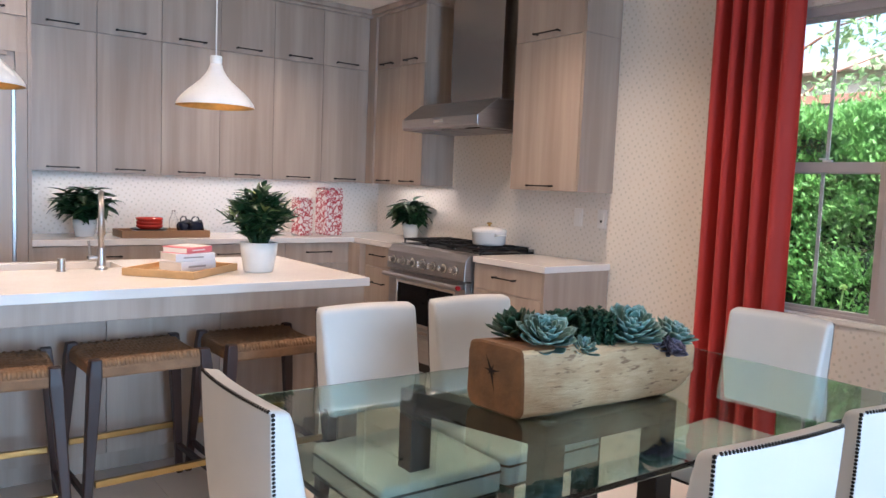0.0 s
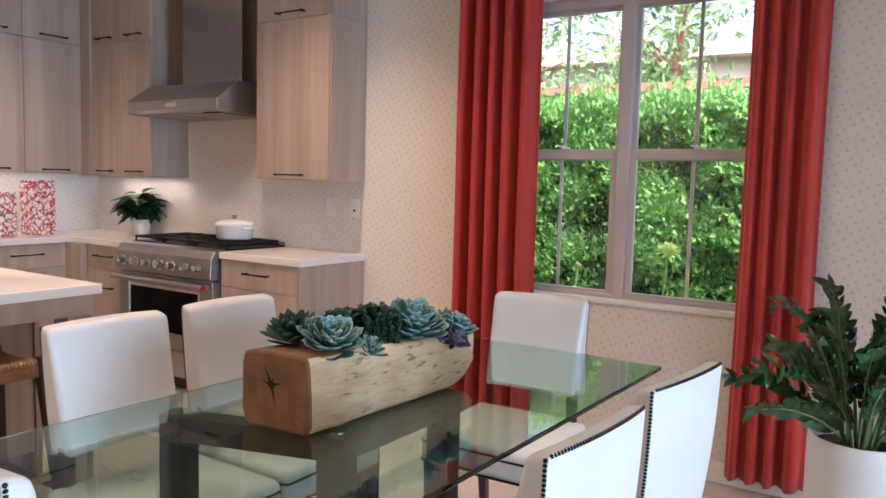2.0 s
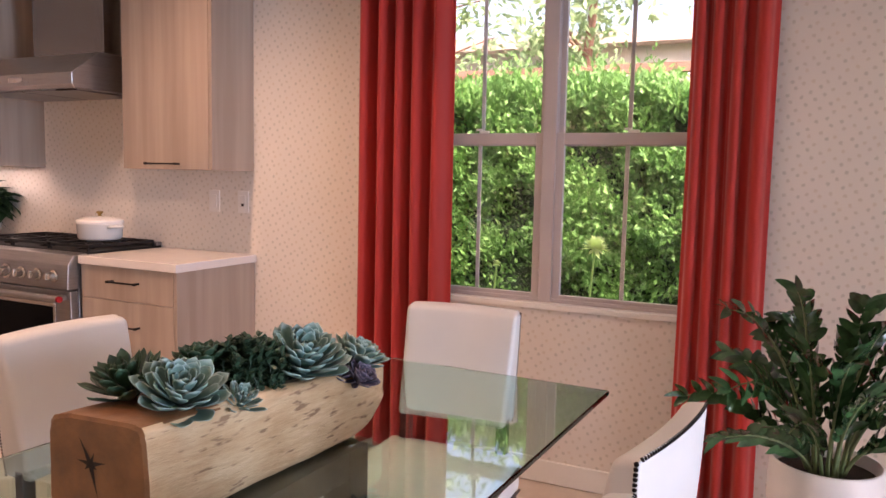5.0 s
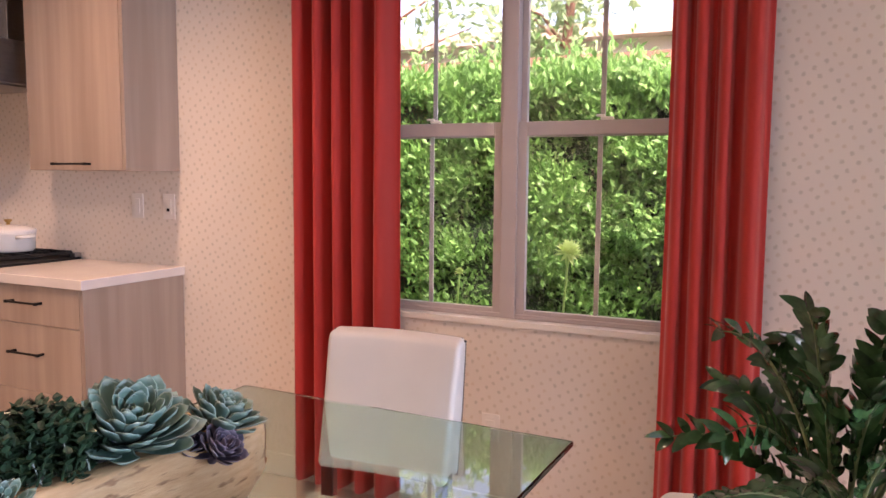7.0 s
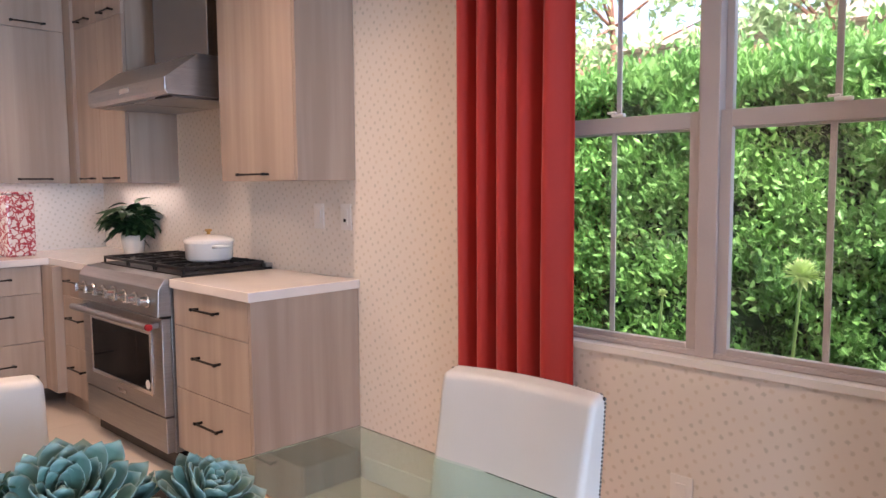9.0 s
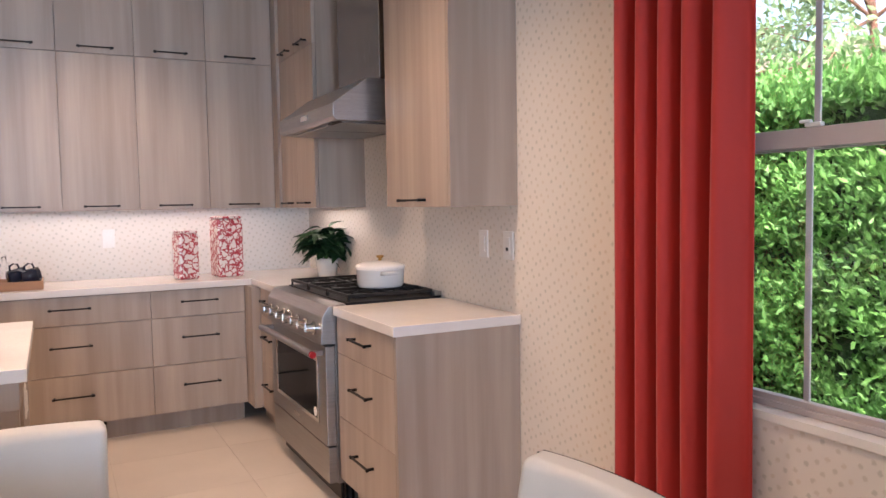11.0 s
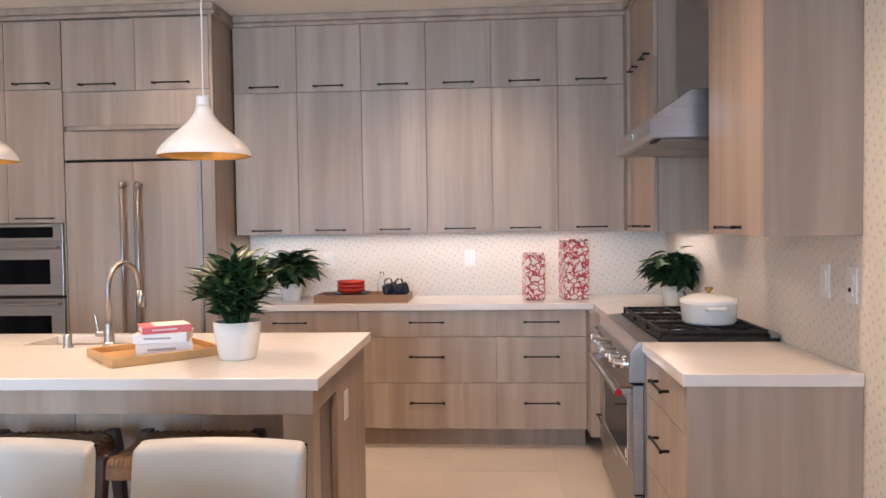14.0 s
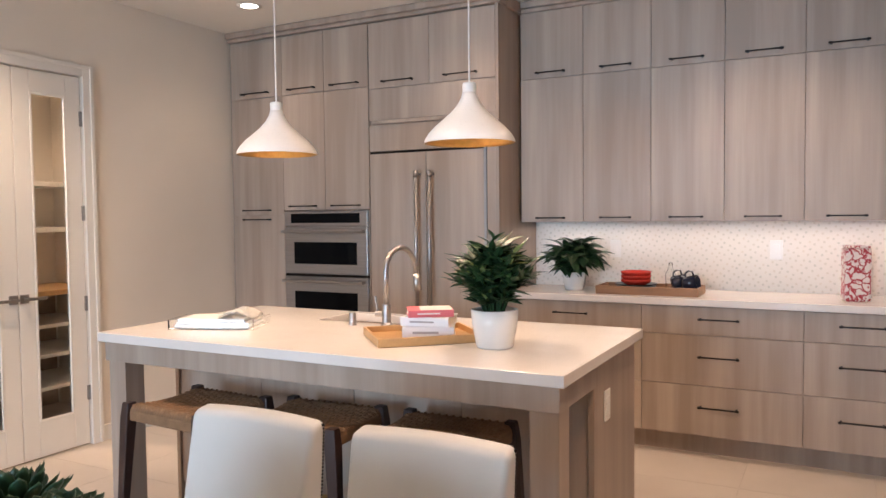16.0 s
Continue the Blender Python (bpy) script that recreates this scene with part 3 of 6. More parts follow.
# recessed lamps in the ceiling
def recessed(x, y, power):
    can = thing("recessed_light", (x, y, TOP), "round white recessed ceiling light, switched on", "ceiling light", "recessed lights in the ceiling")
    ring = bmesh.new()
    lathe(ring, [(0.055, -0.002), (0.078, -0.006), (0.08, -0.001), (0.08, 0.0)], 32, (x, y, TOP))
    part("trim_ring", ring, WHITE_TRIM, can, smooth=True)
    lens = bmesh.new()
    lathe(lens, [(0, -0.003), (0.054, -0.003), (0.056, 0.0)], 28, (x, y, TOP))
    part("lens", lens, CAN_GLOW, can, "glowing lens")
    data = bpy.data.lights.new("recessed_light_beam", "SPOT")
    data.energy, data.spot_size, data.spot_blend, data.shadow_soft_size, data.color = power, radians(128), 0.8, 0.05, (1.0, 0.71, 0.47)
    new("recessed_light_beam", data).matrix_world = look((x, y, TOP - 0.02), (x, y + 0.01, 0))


# First is known, others assumed; last two unseen, added to warm the table.
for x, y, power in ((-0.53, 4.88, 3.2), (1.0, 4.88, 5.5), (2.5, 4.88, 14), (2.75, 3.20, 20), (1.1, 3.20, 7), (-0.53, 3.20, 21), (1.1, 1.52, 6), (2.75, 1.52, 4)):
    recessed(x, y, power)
recessed(WEST - 0.45, 3.75, 16)

# ---- cabinets ----
FR = 0.020    # thickness of a front


def handle_x(bm, c, y, z, w):
    """A bar handle that runs along x, standing off the face towards -y."""
    box(bm, c - w / 2, c + w / 2, y - 0.034, y - 0.026, z - 0.0042, z + 0.0042, bevel=0.0015)
    for s in (-1, 1):
        box(bm, c + s * (w / 2 - 0.014) - 0.005, c + s * (w / 2 - 0.014) + 0.005, y - 0.028, y + 0.001, z - 0.005, z + 0.005, bevel=0.001)
        box(bm, c + s * (w / 2 - 0.010) - 0.008, c + s * (w / 2 - 0.010) + 0.008, y - 0.037, y - 0.026, z - 0.0062, z + 0.0062, bevel=0.002)
    return bm


def handle_y(bm, x, c, z, w):
    """The same, along y, standing off the face towards -x."""
    box(bm, x - 0.034, x - 0.026, c - w / 2, c + w / 2, z - 0.0042, z + 0.0042, bevel=0.0015)
    for s in (-1, 1):
        box(bm, x - 0.028, x + 0.001, c + s * (w / 2 - 0.014) - 0.005, c + s * (w / 2 - 0.014) + 0.005, z - 0.005, z + 0.005, bevel=0.001)
        box(bm, x - 0.037, x - 0.026, c + s * (w / 2 - 0.010) - 0.008, c + s * (w / 2 - 0.010) + 0.008, z - 0.0062, z + 0.0062, bevel=0.002)
    return bm


def fronts_y(cab, name, y, cells, handle=0.20):
    """Fronts that face -y. A cell: x0, x1, z0, z1, the handle's height or None."""
    for x0, x1, z0, z1, hz in cells:
        f = part(name, boxes((x0 + 0.0015, x1 - 0.0015, y, y + FR, z0 + 0.0015, z1 - 0.0015), bevel=0.0012), LAMINATE, cab)
        if hz is not None:
            part("handle", handle_x(bmesh.new(), (x0 + x1) / 2, y, hz, handle), BLACK_METAL, f, "black bronze bar handle")


def fronts_x(cab, name, x, cells, handle=0.20):
    """Fronts that face -x. A cell: y0, y1, z0, z1, the handle's height or None."""
    for y0, y1, z0, z1, hz in cells:
        f = part(name, boxes((x, x + FR, y0 + 0.0015, y1 - 0.0015, z0 + 0.0015, z1 - 0.0015), bevel=0.0012), LAMINATE, cab)
        if hz is not None:
            part("handle", handle_y(bmesh.new(), x, (y0 + y1) / 2, hz, handle), BLACK_METAL, f, "black bronze bar handle")


SPLIT, UP0, UP1 = 2.262, 1.338, 2.69
UFACE, TFACE, BFACE, RUP, RB = 5.705, 5.38, 5.47, 3.555, 3.315     # faces of the wall, tall and base cabinets, and of those beside the range

# wall cabinets over the back counter
edges = [1.022, 1.441, 1.862, 2.281, 2.701, 3.118, 3.535]
for k in range(3):
    a, m_, b = edges[2 * k:2 * k + 3]
    c = thing("wall_cabinet", ((a + b) / 2, NORTH - 0.15, UP0), "taupe woodgrain wall cabinet with four flat doors", "cabinet", "wall cabinets over the back counter")
    part("body", boxes((a, b, UFACE + FR + 0.002, NORTH - 0.002, UP0 + 0.004, UP1)), LAMINATE, c)
    fronts_y(c, "door", UFACE, [(x0, x1, UP0, SPLIT, UP0 + 0.028) for x0, x1 in ((a, m_), (m_, b))] + [(x0, x1, SPLIT, UP1, SPLIT + 0.034) for x0, x1 in ((a, m_), (m_, b))])

# wall cabinets on both sides of the hood
c = thing("wall_cabinet", (RUP + 0.15, 5.3, UP0), "taupe woodgrain corner wall cabinet beside the range hood", "cabinet")
part("body", boxes((RUP + FR + 0.002, EAST - 0.002, 4.92, UFACE + 0.01, UP0, UP1), (3.537, RUP + FR, 5.60, UFACE + 0.03, UP0, UP1)), LAMINATE, c)
fronts_x(c, "door", RUP, [(4.92, 5.26, UP0, SPLIT, UP0 + 0.028), (5.26, 5.60, UP0, SPLIT, UP0 + 0.028), (4.92, 5.26, SPLIT, UP1, SPLIT + 0.034), (5.26, 5.60, SPLIT, UP1, SPLIT + 0.034)], 0.17)
c = thing("wall_cabinet", (RUP + 0.15, 3.6, UP0), "taupe woodgrain wall cabinet with a plain end panel", "cabinet")
part("body", boxes((RUP + FR + 0.002, EAST - 0.002, 3.325, 3.905, UP0, UP1)), LAMINATE, c)
part("side_panel", boxes((RUP, EAST - 0.002, 3.305, 3.324, UP0, SPLIT - 0.001), (RUP, EAST - 0.002, 3.305, 3.324, SPLIT + 0.001, UP1), bevel=0.001), LAMINATE, c)
fronts_x(c, "door", RUP, [(3.326, 3.905, UP0, SPLIT, UP0 + 0.028), (3.326, 3.905, SPLIT, UP1, SPLIT + 0.034)], 0.22)

# tall units with built-in ovens and fridge
c = thing("tall_cabinet", (-0.94, TFACE + 0.3, 0), "taupe woodgrain tall cabinet with flat doors", "cabinet")
part("body", boxes((WEST + 0.004, -0.69, TFACE + FR + 0.002, NORTH - 0.002, 0.0, 2.69)), LAMINATE, c)
fronts_y(c, "door", TFACE, [(WEST + 0.03, -0.69, 0.11, 1.405, 1.372), (WEST + 0.03, -0.69, 1.405, SPLIT, 1.44), (WEST + 0.03, -0.69, SPLIT, 2.68, SPLIT + 0.034)], 0.26)
c = thing("oven_cabinet", (-0.32, TFACE + 0.3, 0), "taupe woodgrain tall oven cabinet with flat doors", "cabinet")
part("body", boxes((-0.69, 0.05, TFACE + FR + 0.30, NORTH - 0.002, 0.0, 2.69), (-0.69, 0.05, TFACE + FR, TFACE + FR + 0.29, 1.445, 2.69), (-0.69, 0.05, TFACE + FR, TFACE + FR + 0.29, 0.0, 0.29),
                   (-0.69, -0.672, TFACE, TFACE + FR + 0.29, 0.30, 1.43), (0.042, 0.05, TFACE, TFACE + FR + 0.29, 0.30, 1.43)), LAMINATE, c)
fronts_y(c, "door", TFACE, [(-0.69, -0.32, 1.435, SPLIT, 1.465), (-0.32, 0.05, 1.435, SPLIT, 1.465), (-0.69, -0.32, SPLIT, 2.68, SPLIT + 0.034), (-0.32, 0.05, SPLIT, 2.68, SPLIT + 0.034), (-0.69, 0.05, 0.11, 0.29, 0.25)], 0.24)
c = thing("fridge_cabinet", (0.5, TFACE + 0.3, 0), "taupe woodgrain panelled fridge with long steel handles", "fridge")
part("body", boxes((0.052, 0.985, TFACE + 0.028, NORTH - 0.002, 0.0, 2.69), (0.925, 0.985, TFACE, TFACE + 0.026, 0.0, 2.24)), LAMINATE, c)
part("side_panel", boxes((0.987, 1.008, TFACE - 0.004, NORTH - 0.002, 0.0, 2.69), bevel=0.001), LAMINATE, c)
fronts_y(c, "door", TFACE, [(0.054, 0.52, SPLIT - 0.02, 2.68, SPLIT + 0.02), (0.52, 0.985, SPLIT - 0.02, 2.68, SPLIT + 0.02)], 0.24)
fronts_y(c, "grille_panel", TFACE, [(0.054, 0.985, 2.03, SPLIT - 0.02, None), (0.054, 0.92, 1.822, 2.0, None)])
part("ledge", boxes((0.10, 0.88, TFACE - 0.016, TFACE + 0.01, 2.003, 2.028), bevel=0.004), LAMINATE, c)
# black strip in the slot: the gap's shade is put into its colour
part("gap", boxes((0.054, 0.92, TFACE + 0.008, TFACE + 0.026, 1.806, 1.822)), BLACK_METAL, c, "black strip giving the gap its shade by colour")
for x0, x1, hx in ((0.056, 0.488, 0.44), (0.492, 0.902, 0.54)):
    d = part("door", boxes((x0, x1, TFACE, TFACE + 0.026, 0.11, 1.806), bevel=0.0015), LAMINATE, c)
    bm = rod(bmesh.new(), (hx, TFACE - 0.055, 0.66), (hx, TFACE - 0.055, 1.68), 0.0125, n=16)
    for z in (0.70, 1.66):
        rod(bm, (hx, TFACE - 0.055, z), (hx, TFACE, z), 0.009)
        rod(bm, (hx, TFACE - 0.055, z - 0.02), (hx, TFACE - 0.055, z + 0.02), 0.016, n=16)
    part("handle", bm, STEEL, d, "long round steel handle", True)
part("steel_strip", boxes((0.904, 0.922, TFACE - 0.004, TFACE + 0.026, 0.11, 1.818)), STEEL, c, "brushed steel edge strip")

# crown mouldings up to the ceiling
crown = bmesh.new()
for x0, x1, y in ((WEST + 0.002, 1.03, TFACE), (1.032, EAST - 0.30, UFACE)):
    box(crown, x0, x1, y - 0.014, y + 0.08, 2.69, 2.715, bevel=0.004)
    box(crown, x0, x1, y - 0.034, y + 0.08, 2.716, TOP - 0.001, bevel=0.008)
box(crown, 0.99, 1.03, TFACE + 0.082, NORTH - 0.002, 2.69, TOP - 0.001, bevel=0.003)
for y0, y1 in ((3.29, 3.92), (4.91, UFACE - 0.036)):
    box(crown, RUP - 0.014, EAST - 0.002, y0, y1, 2.69, 2.715, bevel=0.004)
    box(crown, RUP - 0.034, EAST - 0.002, y0, y1, 2.716, TOP - 0.001, bevel=0.008)
solid("crown_moulding", crown, LAMINATE, "taupe woodgrain crown moulding over the cabinets", "moulding", "structure")

# base cabinets
CT = 0.905
D1, D2, D3 = 0.70, 0.415, 0.13


def drawers(a, b):
    return [(a, b, D1, CT - 0.043, (D1 + CT - 0.043) / 2 + 0.012), (a, b, D2, D1, D2 + 0.165), (a, b, D3, D2, D3 + 0.165)]


for a, b in ((1.012, 1.861), (1.861, 2.714), (2.714, 3.262)):
    c = thing("base_cabinet", ((a + b) / 2, BFACE + 0.27, 0), "taupe woodgrain base cabinet with three drawers", "cabinet", "base cabinets under the back counter")
    part("body", boxes((a, b, BFACE + FR + 0.002, NORTH - 0.002, D3, CT - 0.04)), LAMINATE, c)
    part("toe_kick", boxes((a, b, BFACE + 0.11, BFACE + 0.13, 0.0, D3 - 0.001)), LAMINATE, c)
    fronts_y(c, "drawer_front", BFACE, drawers(a, b), 0.22)
c = thing("base_cabinet", (RB + 0.27, 5.2, 0), "taupe woodgrain corner base cabinet with drawers beside the range", "cabinet")
part("body", boxes((RB + FR + 0.002, EAST - 0.002, 4.885, NORTH - 0.002, D3, CT - 0.04), (3.264, RB + FR, 5.30, NORTH - 0.3, D3, CT - 0.04)), LAMINATE, c)
part("toe_kick", boxes((RB + 0.08, RB + 0.10, 4.885, BFACE + 0.10, 0.0, D3 - 0.001)), LAMINATE, c)
fronts_x(c, "drawer_front", RB, drawers(4.885, 5.298), 0.20)
c = thing("base_cabinet", (RB + 0.27, 3.6, 0), "taupe woodgrain base cabinet with three drawers and an end panel", "cabinet")
part("body", boxes((RB + FR + 0.002, EAST - 0.002, 3.322, 3.938, D3, CT - 0.04)), LAMINATE, c)
part("side_panel", boxes((RB, EAST - 0.002, 3.300, 3.320, 0.0, CT - 0.041), bevel=0.001), LAMINATE, c)
part("toe_kick", boxes((RB + 0.08, RB + 0.10, 3.322, 3.938, 0.0, D3 - 0.001)), LAMINATE, c)
fronts_x(c, "drawer_front", RB, drawers(3.322, 3.938), 0.20)
ws = slab([(1.012, RB - 0.015, BFACE - 0.018, NORTH - 0.002), (RB - 0.015, EAST - 0.002, 4.882, NORTH - 0.002)], CT - 0.04, CT)
solid("worktop", ws, QUARTZ, "white quartz worktop along the back wall", "worktop")
solid("worktop", boxes((RB - 0.015, EAST - 0.002, 3.288, 3.942, CT - 0.04, CT), bevel=0.003), QUARTZ, "white quartz worktop beside the range", "worktop")


def outlet(loc, facing, label="white electrical outlet on the wallpaper"):
    o = thing("wall_outlet", loc, label, "outlet")
    x, y, z = loc
    if facing == "x":
        part("plate", boxes((x - 0.006, x, y - 0.036, y + 0.036, z - 0.058, z + 0.058), bevel=0.002), PLASTIC, o)
        part("socket", boxes((x - 0.010, x - 0.006, y - 0.017, y + 0.017, z - 0.034, z + 0.034), bevel=0.001), PLASTIC, o)
        if "switch" not in label and z > 0.5:
            part("slot", boxes((x - 0.0115, x - 0.0098, y - 0.008, y + 0.008, z - 0.022, z - 0.008)), BLACK_METAL, o, "dark slot")
    elif facing == "-x":
        part("plate", boxes((x, x + 0.006, y - 0.036, y + 0.036, z - 0.058, z + 0.058), bevel=0.002), PLASTIC, o)
        part("socket", boxes((x + 0.006, x + 0.010, y - 0.017, y + 0.017, z - 0.034, z + 0.034), bevel=0.001), PLASTIC, o)
    else:
        part("plate", boxes((x - 0.036, x + 0.036, y - 0.006, y, z - 0.058, z + 0.058), bevel=0.002), PLASTIC, o)
        part("socket", boxes((x - 0.017, x + 0.017, y - 0.010, y - 0.006, z - 0.034, z + 0.034), bevel=0.001), PLASTIC, o)


outlet((EAST, 3.375, 1.176), "x")
outlet((EAST, 3.572, 1.176), "x", "white switch plate on the wallpaper")
outlet((2.54, NORTH, 1.16), "y")
outlet((1.565, NORTH, 1.158), "y")
outlet((EAST, 1.772, 0.37), "x", "white electrical outlet under the window")

# ---- double oven ----
ov = thing("double_wall_oven", (-0.315, TFACE + 0.2, 0.30), "stainless steel double wall oven with black glass", "oven")
OY = TFACE - 0.022
part("body", boxes((-0.67, 0.04, OY + 0.03, TFACE + 0.30, 0.30, 1.43)), STEEL, ov)
part("control_panel", boxes((-0.67, 0.04, OY, OY + 0.029, 1.325, 1.43), bevel=0.002), STEEL, ov)
part("display", boxes((-0.61, -0.02, OY - 0.003, OY, 1.345, 1.412), bevel=0.001), BLACK_GLASS, ov, "black glass display")
for z0, z1 in ((0.985, 1.315), (0.33, 0.965)):
    d = part("oven_door", boxes((-0.67, 0.04, OY, OY + 0.029, z0, z1), bevel=0.003), STEEL, ov)
    part("oven_window", boxes((-0.585, -0.045, OY - 0.003, OY, z0 + 0.07, z1 - 0.105), bevel=0.001), BLACK_GLASS, d, "black glass window")
    hb = rod(bmesh.new(), (-0.66, OY - 0.045, z1 - 0.03), (0.03, OY - 0.045, z1 - 0.03), 0.012, n=16)
    for x in (-0.64, 0.01):
        box(hb, x - 0.012, x + 0.012, OY - 0.05, OY, z1 - 0.04, z1 - 0.02, bevel=0.003)
    part("handle", hb, STEEL, d, smooth=False)
part("seam", boxes((-0.67, 0.04, OY + 0.004, OY + 0.029, 0.966, 0.984)), BLACK_METAL, ov, "dark gap")

# ---- range ----
RY0, RY1, RX = 3.952, 4.870, 3.265
rg = thing("range_cooker", (RX + 0.3, 4.41, 0), "stainless steel gas range with a black oven window", "range")
part("body", boxes((RX + 0.045, EAST - 0.01, RY0, RY1, 0.10, 0.900), bevel=0.002), STEEL, rg)
bm = bmesh.new()
prof = [(RX - 0.02, 0.735), (RX - 0.012, 0.86), (RX + 0.02, 0.905), (RX + 0.10, 0.912), (RX + 0.10, 0.735)]
lo = [bm.verts.new((x, RY0, z)) for x, z in prof]
hi = [bm.verts.new((x, RY1, z)) for x, z in prof]
bm.faces.new(lo)
bm.faces.new(hi[::-1])
for k in range(len(prof)):
    j = (k + 1) % len(prof)
    bm.faces.new((lo[k], lo[j], hi[j], hi[k]))
bmesh.ops.bevel(bm, geom=list(bm.edges), offset=0.004, segments=2, affect="EDGES", profile=0.5)
part("control_panel", bm, STEEL, rg)
for k in range(7):
    y = RY0 + 0.095 + k * 0.121
    big = 1.25 if k == 3 else 1.0
    kb = rod(bmesh.new(), (RX - 0.018, y, 0.80), (RX - 0.026, y, 0.80), 0.031 * big, n=24)
    rod(kb, (RX - 0.026, y, 0.80), (RX - 0.062, y, 0.803), 0.023 * big, 0.020 * big, n=24)
    box(kb, RX - 0.068, RX - 0.060, y - 0.004, y + 0.004, 0.785, 0.822, bevel=0.001)
    part("knob", kb, CHROME, rg, "chrome control knob")
d = part("oven_door", boxes((RX, RX + 0.044, RY0 + 0.004, RY1 - 0.004, 0.275, 0.725), bevel=0.004), STEEL, rg)
part("oven_window", boxes((RX - 0.003, RX, RY0 + 0.13, RY1 - 0.13, 0.375, 0.640), bevel=0.001), BLACK_GLASS, d, "black glass window")
part("window_trim", boxes((RX - 0.005, RX, RY0 + 0.11, RY0 + 0.129, 0.355, 0.660), (RX - 0.005, RX, RY1 - 0.129, RY1 - 0.11, 0.355, 0.660),
                          (RX - 0.005, RX, RY0 + 0.129, RY1 - 0.129, 0.641, 0.660), (RX - 0.005, RX, RY0 + 0.129, RY1 - 0.129, 0.355, 0.374), bevel=0.001), CHROME, d)
hb = rod(bmesh.new(), (RX - 0.058, RY0 + 0.02, 0.695), (RX - 0.058, RY1 - 0.02, 0.695), 0.0165, n=18)
for y in (RY0 + 0.045, RY1 - 0.045):
    box(hb, RX - 0.06, RX, y - 0.016, y + 0.016, 0.682, 0.708, bevel=0.004)
part("handle", hb, STEEL, d)
bd = rod(bmesh.new(), (RX - 0.058, RY0 + 0.004, 0.695), (RX - 0.058, RY0 + 0.0215, 0.695), 0.0155, n=20)
part("handle_cap", bd, BADGE_RED, d, "red enamel handle badge")
part("badge", boxes((RX - 0.002, RX, 4.36, 4.46, 0.305, 0.325)), CHROME, d, "small steel name plate")
part("sticker", rod(bmesh.new(), (RX - 0.0045, RY0 + 0.16, 0.40), (RX - 0.003, RY0 + 0.16, 0.40), 0.022, n=20), PLASTIC, d, "round white sticker")
part("lower_panel", boxes((RX + 0.004, RX + 0.044, RY0 + 0.004, RY1 - 0.004, 0.105, 0.268), bevel=0.003), STEEL, rg)
part("kick_plate", boxes((RX + 0.06, RX + 0.075, RY0 + 0.01, RY1 - 0.01, 0.02, 0.10)), BLACK_METAL, rg)
for y in (RY0 + 0.06, RY1 - 0.06):
    for x in (RX + 0.12, EAST - 0.08):
        part("leg", rod(bmesh.new(), (x, y, 0), (x, y, 0.10), 0.02), BLACK_METAL, rg)
part("cooktop", boxes((RX + 0.105, EAST - 0.012, RY0 + 0.002, RY1 - 0.002, 0.901, 0.914), bevel=0.002), CAST_IRON, rg)
part("back_trim", boxes((EAST - 0.05, EAST - 0.012, RY0, RY1, 0.915, 0.935), bevel=0.003), STEEL, rg)
for g in range(3):
    a = RY0 + 0.012 + g * 0.299
    b = a + 0.293
    gx0, gx1 = RX + 0.115, EAST - 0.055
    gr = boxes((gx0, gx1, a, a + 0.012, 0.933, 0.948), (gx0, gx1, b - 0.012, b, 0.933, 0.948), (gx0, gx0 + 0.012, a, b, 0.933, 0.948), (gx1 - 0.012, gx1, a, b, 0.933, 0.948),
               ((gx0 + gx1) / 2 - 0.006, (gx0 + gx1) / 2 + 0.006, a, b, 0.933, 0.948), (gx0, gx1, (a + b) / 2 - 0.006, (a + b) / 2 + 0.006, 0.936, 0.950), bevel=0.002)
    for x in (gx0 + 0.005, gx1 - 0.005):
        for y in (a + 0.006, b - 0.006):
            rod(gr, (x, y, 0.914), (x, y, 0.934), 0.006)
    for q in (0.25, 0.75):
        cx = gx0 + (gx1 - gx0) * q
        for an in (45, 135):
            dx, dy = 0.075 * math.cos(radians(an)), 0.075 * math.sin(radians(an))
            rod(gr, (cx - dx, (a + b) / 2 - dy, 0.942), (cx + dx, (a + b) / 2 + dy, 0.942), 0.005, n=6)
    part("grate", gr, CAST_IRON, rg, "black cast-iron grate")
    for q in (0.25, 0.75):
        cx = gx0 + (gx1 - gx0) * q
        part("burner", lathe(bmesh.new(), [(0, 0), (0.045, 0), (0.045, 0.008), (0.03, 0.010), (0.03, 0.016), (0, 0.017)], 24, (cx, (a + b) / 2, 0.9145)), BLACK_METAL, rg, smooth=False)

# ---- hood ----
hd = thing("range_hood", (3.62, 4.46, 1.69), "stainless steel chimney range hood on the wall", "range hood")
HX, HY0, HY1 = 3.350, 4.015, 4.890
bm = bmesh.new()
prof = [(HX + 0.016, 1.732), (HX, 1.750), (HX, 1.808), (3.515, 1.928), (EAST - 0.003, 1.928), (EAST - 0.003, 1.732)]
lo = [bm.verts.new((x, HY0, z)) for x, z in prof]
hi = [bm.verts.new((x, HY1, z)) for x, z in prof]
bm.faces.new(lo)
bm.faces.new(hi[::-1])
for k in range(len(prof)):
    j = (k + 1) % len(prof)
    bm.faces.new((lo[k], lo[j], hi[j], hi[k]))
bmesh.ops.bevel(bm, geom=list(bm.edges), offset=0.003, segments=2, affect="EDGES", profile=0.5)
part("canopy", bm, CANOPY_STEEL, hd)
part("chimney", boxes((3.615, EAST - 0.003, 4.10, 4.665, 1.922, TOP - 0.001), bevel=0.003), HOOD_STEEL, hd)
part("filter", boxes((HX + 0.05, EAST - 0.05, HY0 + 0.05, 4.45, 1.724, 1.731), (HX + 0.05, EAST - 0.05, 4.47, HY1 - 0.05, 1.724, 1.731), bevel=0.002), STEEL, hd)
